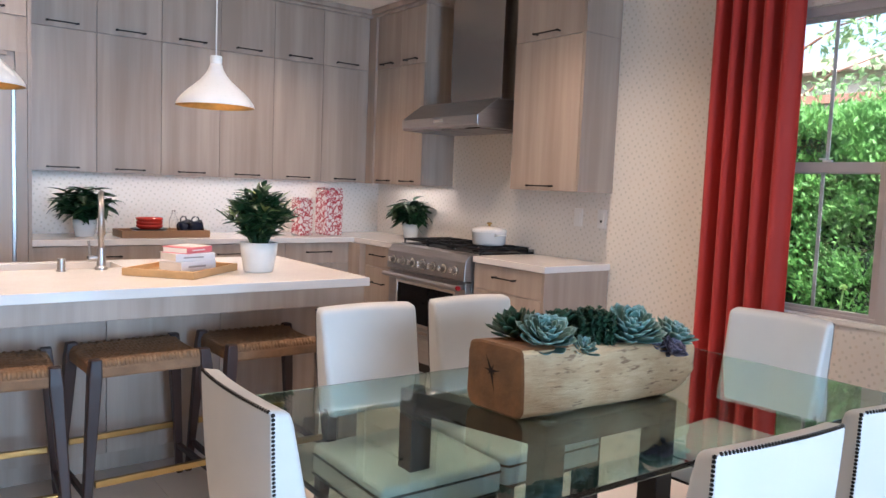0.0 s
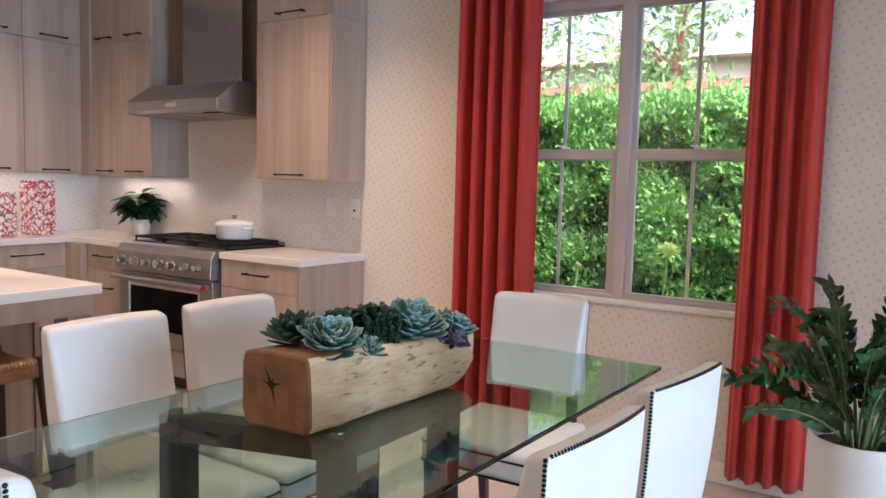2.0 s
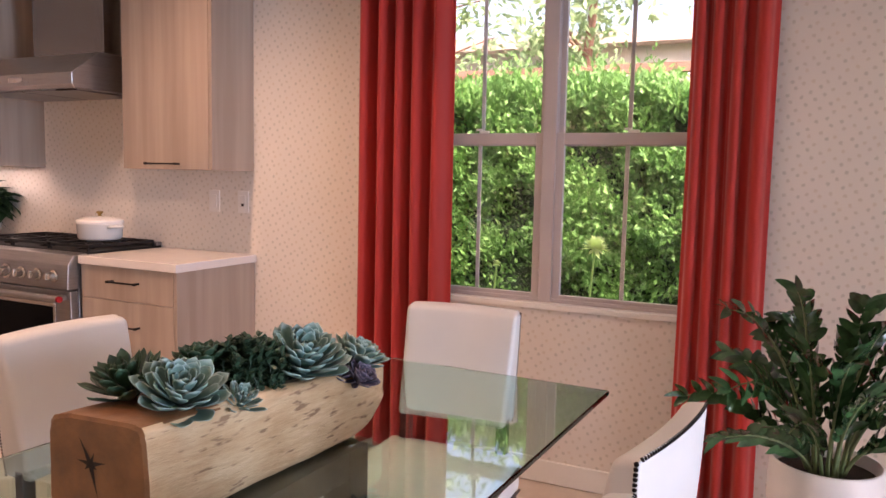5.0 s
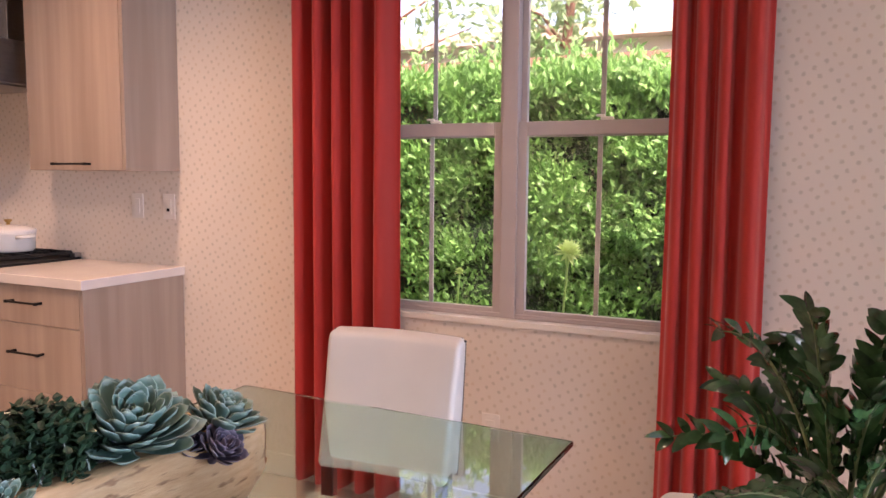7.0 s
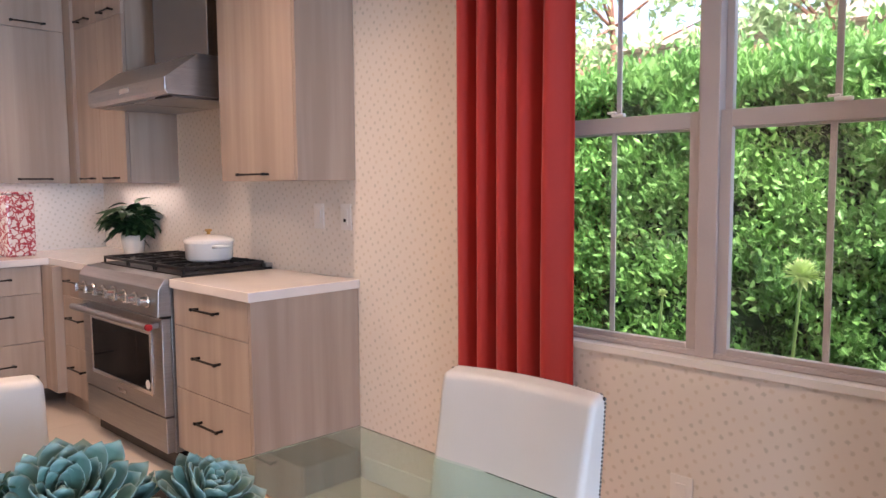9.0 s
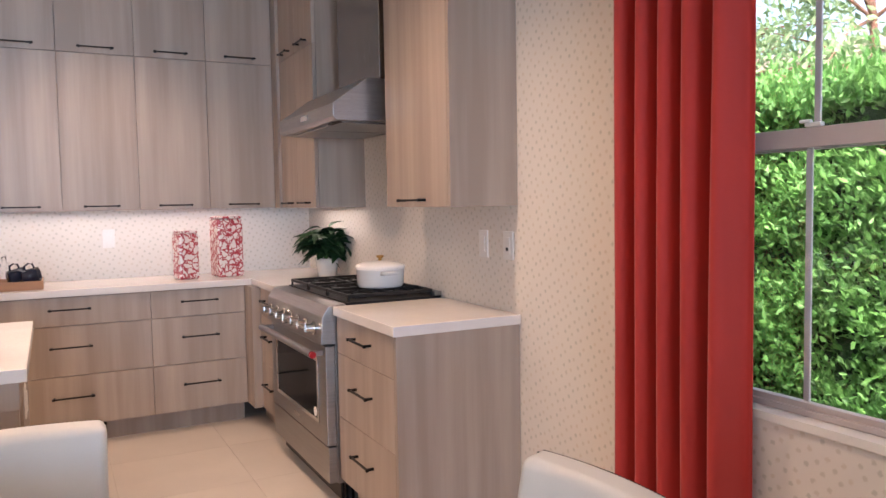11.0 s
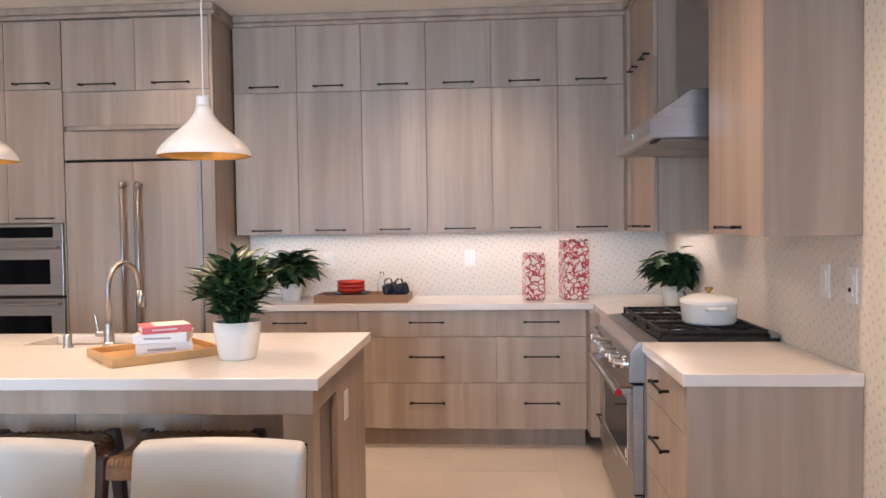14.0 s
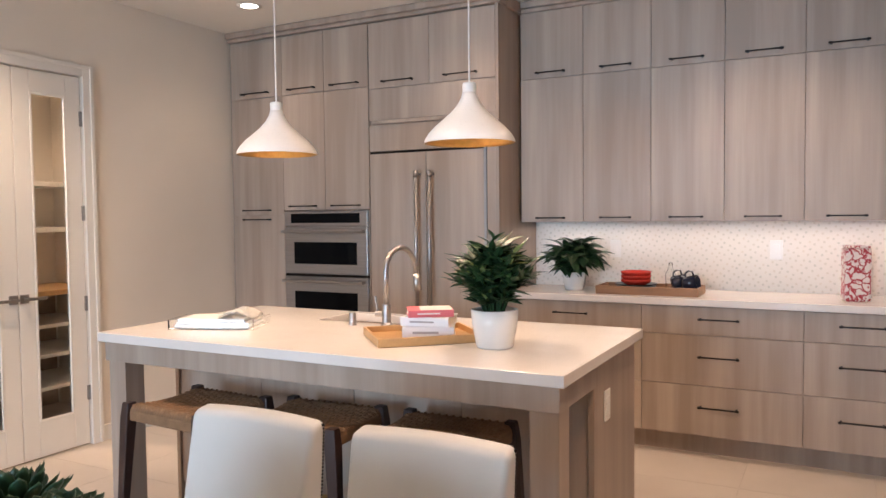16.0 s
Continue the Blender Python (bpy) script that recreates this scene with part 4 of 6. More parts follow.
part("badge", boxes((HX - 0.003, HX + 0.004, 4.385, 4.495, 1.768, 1.792)), CHROME, hd, "small steel name plate")
# plain dark strip under the canopy's near corner, no lamp
part("lamp_strip", boxes((HX + 0.03, HX + 0.05, HY0 + 0.03, HY0 + 0.16, 1.724, 1.731)), CRACK, hd, "dark brown strip under the canopy")

# ---- island ----
IX0, IX1, IY0, IY1, IT = 0.01, 2.132, 3.268, 4.322, 0.895
isl = thing("kitchen_island", (1.08, 3.9, 0), "taupe woodgrain kitchen island on square legs", "island")
BY = 3.70
part("body", boxes((IX0 + 0.03, IX1 - 0.055, BY + 0.02, IY1 - 0.05, 0.10, IT - 0.042)), LAMINATE, isl)
part("plinth", boxes((IX0 + 0.06, IX1 - 0.08, BY + 0.07, IY1 - 0.11, 0.0, 0.099)), LAMINATE, isl)
for k in range(4):
    w = (IX1 - IX0 - 0.085) / 4
    part("back_panel", boxes((IX0 + 0.03 + k * w + 0.0015, IX0 + 0.03 + (k + 1) * w - 0.0015, BY, BY + 0.018, 0.10, IT - 0.042), bevel=0.001), LAMINATE, isl)
for x0, x1 in ((IX1 - 0.053, IX1 - 0.03), (IX0 + 0.006, IX0 + 0.028)):
    part("end_panel", boxes((x0, x1, BY - 0.01, IY1 - 0.03, 0.0, IT - 0.042), bevel=0.0015), LAMINATE, isl)
part("apron", boxes((IX0 + 0.02, IX1 - 0.022, IY0 + 0.022, IY0 + 0.10, IT - 0.125, IT - 0.041), (IX0 + 0.02, IX0 + 0.10, IY0 + 0.10, BY - 0.012, IT - 0.125, IT - 0.041),
                    (IX1 - 0.10, IX1 - 0.022, IY0 + 0.10, BY - 0.012, IT - 0.125, IT - 0.041), bevel=0.002), LAMINATE, isl)
for x0 in (IX0 + 0.028, IX1 - 0.128):
    part("leg", boxes((x0, x0 + 0.10, IY0 + 0.035, IY0 + 0.135, 0.0, IT - 0.126), bevel=0.002), LAMINATE, isl)
SX0, SX1, SY0, SY1 = 0.66, 1.20, 3.985, 4.255
solid("worktop", slab([(IX0, SX0, IY0, IY1), (SX1, IX1, IY0, IY1), (SX0, SX1, IY0, SY0), (SX0, SX1, SY1, IY1)], IT - 0.04, IT),
      QUARTZ, "white quartz island worktop with an undermount sink cut-out", "worktop")
sk = thing("kitchen_sink", ((SX0 + SX1) / 2, (SY0 + SY1) / 2, IT - 0.24), "stainless steel undermount sink", "sink")
part("basin", boxes((SX0 - 0.01, SX1 + 0.01, SY0 - 0.01, SY1 + 0.01, IT - 0.24, IT - 0.232), (SX0 - 0.012, SX0, SY0 - 0.01, SY1 + 0.01, IT - 0.232, IT - 0.041), (SX1, SX1 + 0.012, SY0 - 0.01, SY1 + 0.01, IT - 0.232, IT - 0.041),
                    (SX0, SX1, SY0 - 0.012, SY0, IT - 0.232, IT - 0.041), (SX0, SX1, SY1, SY1 + 0.012, IT - 0.232, IT - 0.041)), STEEL, sk)
part("drain", lathe(bmesh.new(), [(0, 0.001), (0.035, 0.001), (0.045, 0.004), (0.045, 0)], 24, ((SX0 + SX1) / 2, (SY0 + SY1) / 2, IT - 0.232)), CHROME, sk)
FX, FY = 1.085, 3.925
fc = thing("kitchen_faucet", (FX, FY, IT), "brushed steel gooseneck pull-down faucet", "faucet")
part("base", lathe(bmesh.new(), [(0, 0), (0.028, 0), (0.028, 0.01), (0.02, 0.02), (0.02, 0.10), (0, 0.10)], 24, (FX, FY, IT)), STEEL, fc, smooth=False)
neck = [(FX, FY, IT + 0.09), (FX, FY, IT + 0.245)] + [(FX + 0.02 * (1 - math.cos(a)), FY + 0.095 * (1 - math.cos(a)), IT + 0.245 + 0.105 * math.sin(a)) for a in (0.4, 0.8, 1.2, 1.57, 1.95, 2.3, 2.65, 2.95)] + [(FX + 0.043, FY + 0.195, IT + 0.215)]
part("neck", tube(bmesh.new(), neck, 0.0125, 16), STEEL, fc, smooth=True)
part("spray_head", tube(bmesh.new(), [(FX + 0.043, FY + 0.195, IT + 0.225), (FX + 0.045, FY + 0.20, IT + 0.18), (FX + 0.046, FY + 0.203, IT + 0.145)], [0.015, 0.017, 0.019], 16), STEEL, fc, smooth=True)
lv = rod(bmesh.new(), (FX - 0.015, FY, IT + 0.055), (FX - 0.055, FY, IT + 0.055), 0.013, n=16)
rod(lv, (FX - 0.045, FY, IT + 0.055), (FX - 0.055, FY - 0.005, IT + 0.135), 0.006, n=12)
part("lever", lv, STEEL, fc)
sd = thing("soap_dispenser", (0.915, 3.905, IT), "short brushed steel soap dispenser cap", "soap dispenser")
part("cap", lathe(bmesh.new(), [(0, 0), (0.021, 0), (0.021, 0.006), (0.017, 0.008), (0.017, 0.055), (0.015, 0.058), (0, 0.058)], 24, (0.915, 3.905, IT)), STEEL, sd)
outlet((IX1 - 0.030, 3.85, 0.67), "-x", "white electrical outlet on the island end panel")


def pendant(x, y):
    p = thing("pendant_lamp", (x, y, 1.675), "white teardrop pendant lamp with gold lining, switched on", "pendant lamp", "pendant lamps over the island")
    outer = [(0.182, 0.0), (0.178, 0.016), (0.164, 0.038), (0.138, 0.066), (0.105, 0.094), (0.073, 0.122), (0.049, 0.150), (0.034, 0.177), (0.027, 0.200)]
    inner = [(r - 0.004, z - 0.002) for r, z in outer[:-1]]
    part("shade", lathe(bmesh.new(), outer + [(0.0, 0.200)], 48, (x, y, 1.675)), PENDANT_WHITE, p, smooth=True)
    part("lining", lathe(bmesh.new(), [(0.182, 0.0), (0.1785, -0.001)] + inner[1:] + [(0.0, 0.185)], 48, (x, y, 1.675)), PENDANT_GOLD, p, "gold inner lining", True)
    part("cap", lathe(bmesh.new(), [(0.027, 0.196), (0.028, 0.232), (0.024, 0.238), (0.0, 0.240)], 24, (x, y, 1.675)), PENDANT_WHITE, p, smooth=False)
    part("cord", rod(bmesh.new(), (x, y, 1.91), (x, y, TOP - 0.02), 0.0035, n=8), PENDANT_WHITE, p, "white cord")
    part("canopy", lathe(bmesh.new(), [(0, 0), (0.06, 0), (0.06, -0.015), (0.03, -0.025), (0, -0.025)], 28, (x, y, TOP)), PENDANT_WHITE, p)
    part("bulb", lathe(bmesh.new(), [(0, 0.055), (0.022, 0.060), (0.030, 0.080), (0.024, 0.105), (0.014, 0.13), (0, 0.13)], 20, (x, y, 1.675)), BULB, p, "glowing warm bulb", True)
    data = bpy.data.lights.new("pendant_bulb_light", "SPOT")
    data.energy, data.color, data.shadow_soft_size, data.spot_size, data.spot_blend = 3.2, (1.0, 0.74, 0.50), 0.03, radians(150), 0.6
    new("pendant_bulb_light", data).matrix_world = look((x, y, 1.715), (x, y + 0.001, 0))


pendant(1.565, 3.80)
pendant(0.585, 3.80)

# ---- counter stools ----
def stool():
    s = thing("counter_stool", (0, 0, 0), "dark wooden counter stool with a woven cord seat", "stool", "stools at the island")
    w, d, h = 0.405, 0.335, 0.648
    bm = bmesh.new()
    nx, ny = 26, 22
    for k in range(nx):
        x = -w / 2 + 0.012 + (w - 0.024) * (k + 0.5) / nx
        pts = [(x, -d / 2 - 0.009, h - 0.030)] + [(x, -d / 2 + d * q, h - 0.010 - 0.020 * math.sin(math.pi * q) + 0.0022 * (1 if (k + i) % 2 else -1)) for i, q in enumerate([j / 10 for j in range(11)])] + [(x, d / 2 + 0.009, h - 0.030)]
        tube(bm, pts, 0.0092, 6)
    part("seat", boxes((-w / 2 - 0.017, w / 2 + 0.017, -d / 2 - 0.017, d / 2 + 0.017, h - 0.070, h - 0.024), bevel=0.010), ROPE, s, "brown woven cord seat")
    tagged(part("long_weave", bm, ROPE, s, "", True), "brown woven cord", "", "", "stuff")
    bm = bmesh.new()
    for k in range(ny):
        y = -d / 2 + 0.012 + (d - 0.024) * (k + 0.5) / ny
        pts = [(-w / 2 - 0.009, y, h - 0.030)] + [(-w / 2 + w * q, y, h - 0.010 - 0.020 * math.sin(math.pi * (y + d / 2) / d) + 0.0022 * (-1 if (k + i) % 2 else 1)) for i, q in enumerate([j / 10 for j in range(11)])] + [(w / 2 + 0.009, y, h - 0.030)]
        tube(bm, pts, 0.0092, 6)
    tagged(part("cross_weave", bm, ROPE, s, "", True), "brown woven cord", "", "", "stuff")
    part("seat_frame", boxes((-w / 2, w / 2, -d / 2, -d / 2 + 0.03, h - 0.06, h - 0.025), (-w / 2, w / 2, d / 2 - 0.03, d / 2, h - 0.06, h - 0.025),
                             (-w / 2, -w / 2 + 0.03, -d / 2 + 0.03, d / 2 - 0.03, h - 0.06, h - 0.025), (w / 2 - 0.03, w / 2, -d / 2 + 0.03, d / 2 - 0.03, h - 0.06, h - 0.025)), DARK_WOOD, s)
    for sx in (-1, 1):
        for sy in (-1, 1):
            bm = bmesh.new()
            secs = [(h + 0.004, 0.0, 0.020), (h - 0.06, 0.004, 0.024), (0.32, 0.022, 0.019), (0.0, 0.045, 0.014)]
            rings = []
            for z, o, r in secs:
                cx, cy = sx * (w / 2 + 0.004 + o), sy * (d / 2 + 0.004 + o * 0.7)
                rings.append([bm.verts.new((cx + a * r, cy + b * r, z)) for a, b in ((-1, -1), (1, -1), (1, 1), (-1, 1))])
            for p, q in zip(rings, rings[1:]):
                for k in range(4):
                    bm.faces.new((p[k], p[(k + 1) % 4], q[(k + 1) % 4], q[k]))
            bm.faces.new(rings[0])
            bm.faces.new(rings[-1][::-1])
            bmesh.ops.bevel(bm, geom=list(bm.edges), offset=0.005, segments=2, affect="EDGES", profile=0.5)
            part("leg", bm, DARK_WOOD, s)
    for sy, z in ((-1, 0.17), (1, 0.22)):
        y = sy * (d / 2 + 0.026)
        part("foot_rail", boxes((-w / 2 - 0.012, w / 2 + 0.012, y - 0.011, y + 0.011, z, z + 0.026), bevel=0.004), BRASS, s, "satin brass foot rail")
    for sx in (-1, 1):
        x = sx * (w / 2 + 0.036)
        bm = boxes((x - 0.010, x + 0.010, -d / 2 - 0.01, d / 2 + 0.01, 0.125, 0.15), bevel=0.004)
        part("side_rail", bm, DARK_WOOD, s)
    return s


st = stool()
st.matrix_basis = pose(1.10, 3.355, 0, 0, 0, 3)
copy_thing(st, pose(1.636, 3.375, 0, 0, 0, 1))
copy_thing(st, pose(0.565, 3.305, 0, 0, 0, -4))

# ---- dining table ----
TZ = 0.735
tb = thing("dining_table", (1.925, 1.695, 0), "rectangular glass dining table on a dark bronze base", "table")
tt = part("tabletop", boxes((0.965, 2.885, 1.217, 2.173, TZ - 0.014, TZ), bevel=0.003), TABLE_GLASS, tb, "green-tinted clear glass top")
tt.visible_shadow = False


def beam(bm, a, b, w, z0, z1):
    """A flat bar between two points of the plan."""
    a, b = Vector((*a, 0)), Vector((*b, 0))
    d = (b - a).normalized()
    n = Vector((-d.y, d.x, 0)) * w / 2
    vs = [bm.verts.new((p.x, p.y, z)) for z in (z0, z1) for p in (a - n, a + n, b + n, b - n)]
    for f in ((3, 2, 1, 0), (4, 5, 6, 7), (0, 1, 5, 4), (1, 2, 6, 5), (2, 3, 7, 6), (3, 0, 4, 7)):
        bm.faces.new([vs[k] for k in f])
    return bm


CORNERS = ((1.565, 2.05), (1.71, 1.625), (2.17, 1.625), (2.315, 2.05))
for a, b in zip(CORNERS, CORNERS[1:]):
    part("top_rail", beam(bmesh.new(), a, b, 0.066, TZ - 0.085, TZ - 0.022), TABLE_METAL, tb)
    part("bottom_rail", beam(bmesh.new(), a, b, 0.066, 0.0, 0.05), TABLE_METAL, tb)
for px, py in CORNERS:
    part("post", boxes((px - 0.036, px + 0.036, py - 0.036, py + 0.036, 0.0, TZ - 0.0215), bevel=0.003), TABLE_METAL, tb)
    part("glass_pad", lathe(bmesh.new(), [(0, 0), (0.026, 0), (0.026, 0.007), (0, 0.007)], 20, (px, py, TZ - 0.0215)), CHROME, tb)
tb.rotation_euler = (0, 0, radians(-1.8))


# ---- dining chairs ----
def cushion(bm, sx, sy, z0, z1, r, puff=0.012):
    box(bm, -sx / 2, sx / 2, -sy / 2, sy / 2, z0, z1, bevel=r, seg=4)
    for v in bm.verts:
        if v.co.z > z1 - r * 0.5:
            v.co.z += puff * max(0, 1 - (2 * v.co.x / sx) ** 2) * max(0, 1 - (2 * v.co.y / sy) ** 2)
    return bm


def dining_chair():
    """Faces -y, its back at y = 0 at the top edge."""
    c = thing("dining_chair", (0, 0, 0), "white leatherette dining chair with dark nailhead trim", "chair", "chairs round the dining table")
    W, H = 0.380, 0.918
    bm = bmesh.new()
    nz, nx = 12, 12

    def lean(z):
        q = (z - 0.40) / (H - 0.40)
        return -0.055 * (1 - q) + 0.012 * math.sin(math.pi * q)

    def curve(u):
        return 0.016 * (1 - u * u)

    def half_width(z):
        return W / 2 * (0.93 + 0.07 * min(1, (z - 0.40) / 0.5))

    grid = {}
    for side in (0, 1):
        for i in range(nz + 1):
            for j in range(nx + 1):
                q = i / nz
                z = 0.555 + (H - 0.555) * q
                u = j / nx * 2 - 1
                thick = 0.046 + 0.052 * (1 - q) ** 0.9 + 0.014 * math.sin(math.pi * q) * (1 - u ** 4)
                y = lean(z) + curve(u) - (thick if side == 0 else 0.0)
                zz = z + 0.004 * (1 - u * u) * q - (0.008 * q ** 6 if side == 0 else 0)
                grid[side, i, j] = bm.verts.new((u * half_width(z), y, zz))
    for i in range(nz):
        for j in range(nx):
            bm.faces.new((grid[0, i, j], grid[0, i, j + 1], grid[0, i + 1, j + 1], grid[0, i + 1, j]))
            bm.faces.new((grid[1, i, j + 1], grid[1, i, j], grid[1, i + 1, j], grid[1, i + 1, j + 1]))
    for i in range(nz):
        for j in (0, nx):
            bm.faces.new((grid[0, i, j], grid[1, i, j], grid[1, i + 1, j], grid[0, i + 1, j]))
    for j in range(nx):
        for i in (0, nz):
            bm.faces.new((grid[0, i, j], grid[0, i, j + 1], grid[1, i, j + 1], grid[1, i, j]))
    bmesh.ops.recalc_face_normals(bm, faces=bm.faces)
    rear = {v for (side, i, j), v in grid.items() if side == 1}
    sharp = [e for e in bm.edges if len(e.link_faces) == 2 and e.calc_face_angle(0) > 0.8]
    bmesh.ops.bevel(bm, geom=[e for e in sharp if not (e.verts[0] in rear and e.verts[1] in rear)], offset=0.016, segments=5, affect="EDGES", profile=0.5)
    sharp = [e for e in bm.edges if len(e.link_faces) == 2 and e.calc_face_angle(0) > 0.8]
    bmesh.ops.bevel(bm, geom=sharp, offset=0.005, segments=2, affect="EDGES", profile=0.5)
    bk = part("backrest", bm, LEATHER, c, smooth=True)
    bk.modifiers.new("weighted_normals", "WEIGHTED_NORMAL")
    bm = bmesh.new()

    def nail(x, y, z, r=0.0048):
        bmesh.ops.create_icosphere(bm, subdivisions=1, radius=r, matrix=Matrix.Translation((x, y, z)))

    for k in range(44):
        z = 0.562 + (H - 0.009 - 0.562) * k / 43
        for s in (-1, 1):
            nail(s * (half_width(z) - 0.002), lean(z) - 0.005, z)
    for k in range(1, 44):
        u = k / 44 * 2 - 1
        nail(u * (half_width(H) - 0.004), lean(H) + curve(u) - 0.002, H - 0.0045 + 0.004 * (1 - u * u))
    part("nailhead_trim", bm, NAIL, c, "row of dark nailheads")
    seat = cushion(bmesh.new(), 0.45, 0.45, 0.365, 0.47, 0.022, 0.014)
    bmesh.ops.translate(seat, verts=seat.verts, vec=(0, -0.295, 0))
    part("seat", seat, LEATHER, c, smooth=True)
    pip = bmesh.new()
    for z in (0.372, 0.438):
        tube(pip, [(-0.226, -0.085, z), (-0.227, -0.50, z), (-0.215, -0.521, z), (0.215, -0.521, z), (0.227, -0.50, z), (0.226, -0.085, z)], 0.0042, 6)
    part("piping", pip, NAIL, c, "dark double trim round the seat", True)
    for sx in (-1, 1):
        for y, dy in ((-0.49, 0.0), (-0.10, 0.045)):
            bm = bmesh.new()
            top = [bm.verts.new((sx * 0.195 + a * 0.021, y + b * 0.021, 0.366)) for a, b in ((-1, -1), (1, -1), (1, 1), (-1, 1))]
            bot = [bm.verts.new((sx * 0.195 + a * 0.014, y + dy + b * 0.014, 0.0)) for a, b in ((-1, -1), (1, -1), (1, 1), (-1, 1))]
            for k in range(4):
                bm.faces.new((top[k], top[(k + 1) % 4], bot[(k + 1) % 4], bot[k]))
            bm.faces.new(top)
            bm.faces.new(bot[::-1])
            bmesh.ops.bevel(bm, geom=list(bm.edges), offset=0.003, segments=1, affect="EDGES", profile=0.5)
            part("leg", bm, DARK_WOOD, c)
    for sx in (-1, 1):
        part("back_post", boxes((sx * 0.165 - 0.018, sx * 0.165 + 0.018, -0.098, -0.068, 0.40, 0.58), bevel=0.004), DARK_WOOD, c)
    return c


ch = dining_chair()
ch.matrix_basis = pose(1.634, 2.480, 0, 0, 0, -1)
for x, y, r in ((2.104, 2.492, 0), (1.580, 0.908, 175), (2.072, 0.885, 172), (0.848, 1.678, 90), (2.972, 1.690, -87)):
    copy_thing(ch, pose(x, y, 0, 0, 0, r))


# ---- leaves and plants ----
def leaf_grid(length, width, fold, droop, n=5, point=1.0, thick=0.0):
    """A leaf along +x from the origin: pairs of edge points round a midrib."""
    rows = []
    for i in range(n + 1):
        q = i / n
        w = width / 2 * (math.sin(math.pi * min(0.999, q ** 0.75 * 0.92 + 0.06)) ** point)
        if i == n:
            w = width * 0.02
        z = -droop * length * q * q
        rows.append(((length * q, -w, z + fold * w), (length * q, 0, z - thick), (length * q, w, z + fold * w)))
    return rows


def add_leaf(bm, m, rows):
    vs = [[bm.verts.new(m @ Vector(p)) for p in r] for r in rows]
    for a, b in zip(vs, vs[1:]):
        bm.faces.new((a[0], a[1], b[1], b[0]))
        bm.faces.new((a[1], a[2], b[2], b[1]))


def fleshy_leaf(length, width, thick):
    """A broad cupped succulent leaf along +x with a short point; "rim" marks its margin."""
    bm = bmesh.new()
    rim = bm.verts.layers.float.new("rim")
    rings, n = [], 10
    prof = [(0.0, 0.34), (0.20, 0.44), (0.42, 0.68), (0.62, 0.93), (0.78, 1.0), (0.89, 0.80), (0.96, 0.42)]
    for q, w in prof:
        ring = []
        for k in range(n):
            ca, sa = math.cos(2 * math.pi * k / n), math.sin(2 * math.pi * k / n)
            y = width / 2 * w * ca
            v = bm.verts.new((length * q, y, 0.20 * length * q * q + 0.22 * width * w * ca * ca * q + thick / 2 * (0.4 + 0.6 * w) * sa * (1 - 0.45 * q)))
            v[rim] = max(abs(ca) ** 6, 0.85 if q > 0.93 else 0.0)
            ring.append(v)
        rings.append(ring)
    tip = bm.verts.new((length * 1.03, 0, 0.245 * length))
    tip[rim] = 1.0
    for p, q in zip(rings, rings[1:]):
        for k in range(n):
            bm.faces.new((p[k], p[(k + 1) % n], q[(k + 1) % n], q[k]))
    for k in range(n):
        bm.faces.new((rings[-1][k], rings[-1][(k + 1) % n], tip))
    bm.faces.new(rings[0][::-1])
    return bm


def rosette(parent, loc, radius, mat, count, tilt=(0, 0), flat=1.0, label="", seed=0, narrow=0.42):
    """A succulent rosette under its planter; its leaves share one mesh."""
    rnd = random.Random(seed)
    core = bmesh.new()
    lathe(core, [(0, -0.02), (radius * 0.16, -0.01), (radius * 0.14, radius * 0.2), (0, radius * 0.26)], 10)
    hub = new("rosette", mesh_of("rosette_heart", core, mat, True))
    hub.parent = parent
    hub.matrix_basis = Matrix.Translation(Vector(loc) - ORIGIN[parent.name]) @ pose(0, 0, 0, tilt[0], tilt[1], 0) @ pose(0, 0, 0, 0, 0, rnd.uniform(0, 360))
    tagged(hub, label)
    me = mesh_of("succulent_leaf", fleshy_leaf(radius, radius * narrow * 1.08, radius * 0.055), mat, True)
    for k in range(count):
        q = (k + 0.5) / count
        size = 0.34 + 0.68 * q ** 0.55
        up = 80 - 68 * flat * q ** 0.6 + rnd.uniform(-6, 6)
        lf = new("leaf", me)
        lf.parent = hub
        lf.matrix_basis = pose(0, 0, radius * 0.24 * (1 - q), 0, 0, k * 137.5 + rnd.uniform(-7, 7)) @ pose(0, 0, 0, 0, -up, 0) @ pose(radius * 0.05, 0, 0, rnd.uniform(-8, 8), 0, 0) @ Matrix.Scale(size * rnd.uniform(0.92, 1.06), 4)
    return hub


# ---- log planter with succulents ----
LOG_L, LOG_W, LOG_H = 0.715, 0.208, 0.190
LOG = pose(1.610, 1.738, TZ, 0, 0, -4.5)


def log_top(q):
    return LOG_H - 0.042 * q ** 1.5


def log_foot(q):
    return 0.055 * max(0.0, (q - 0.80) / 0.20) ** 1.6


def log_half(q):
    return LOG_W / 2 * (1 - 0.10 * q - 0.22 * max(0.0, (q - 0.82) / 0.18) ** 2)


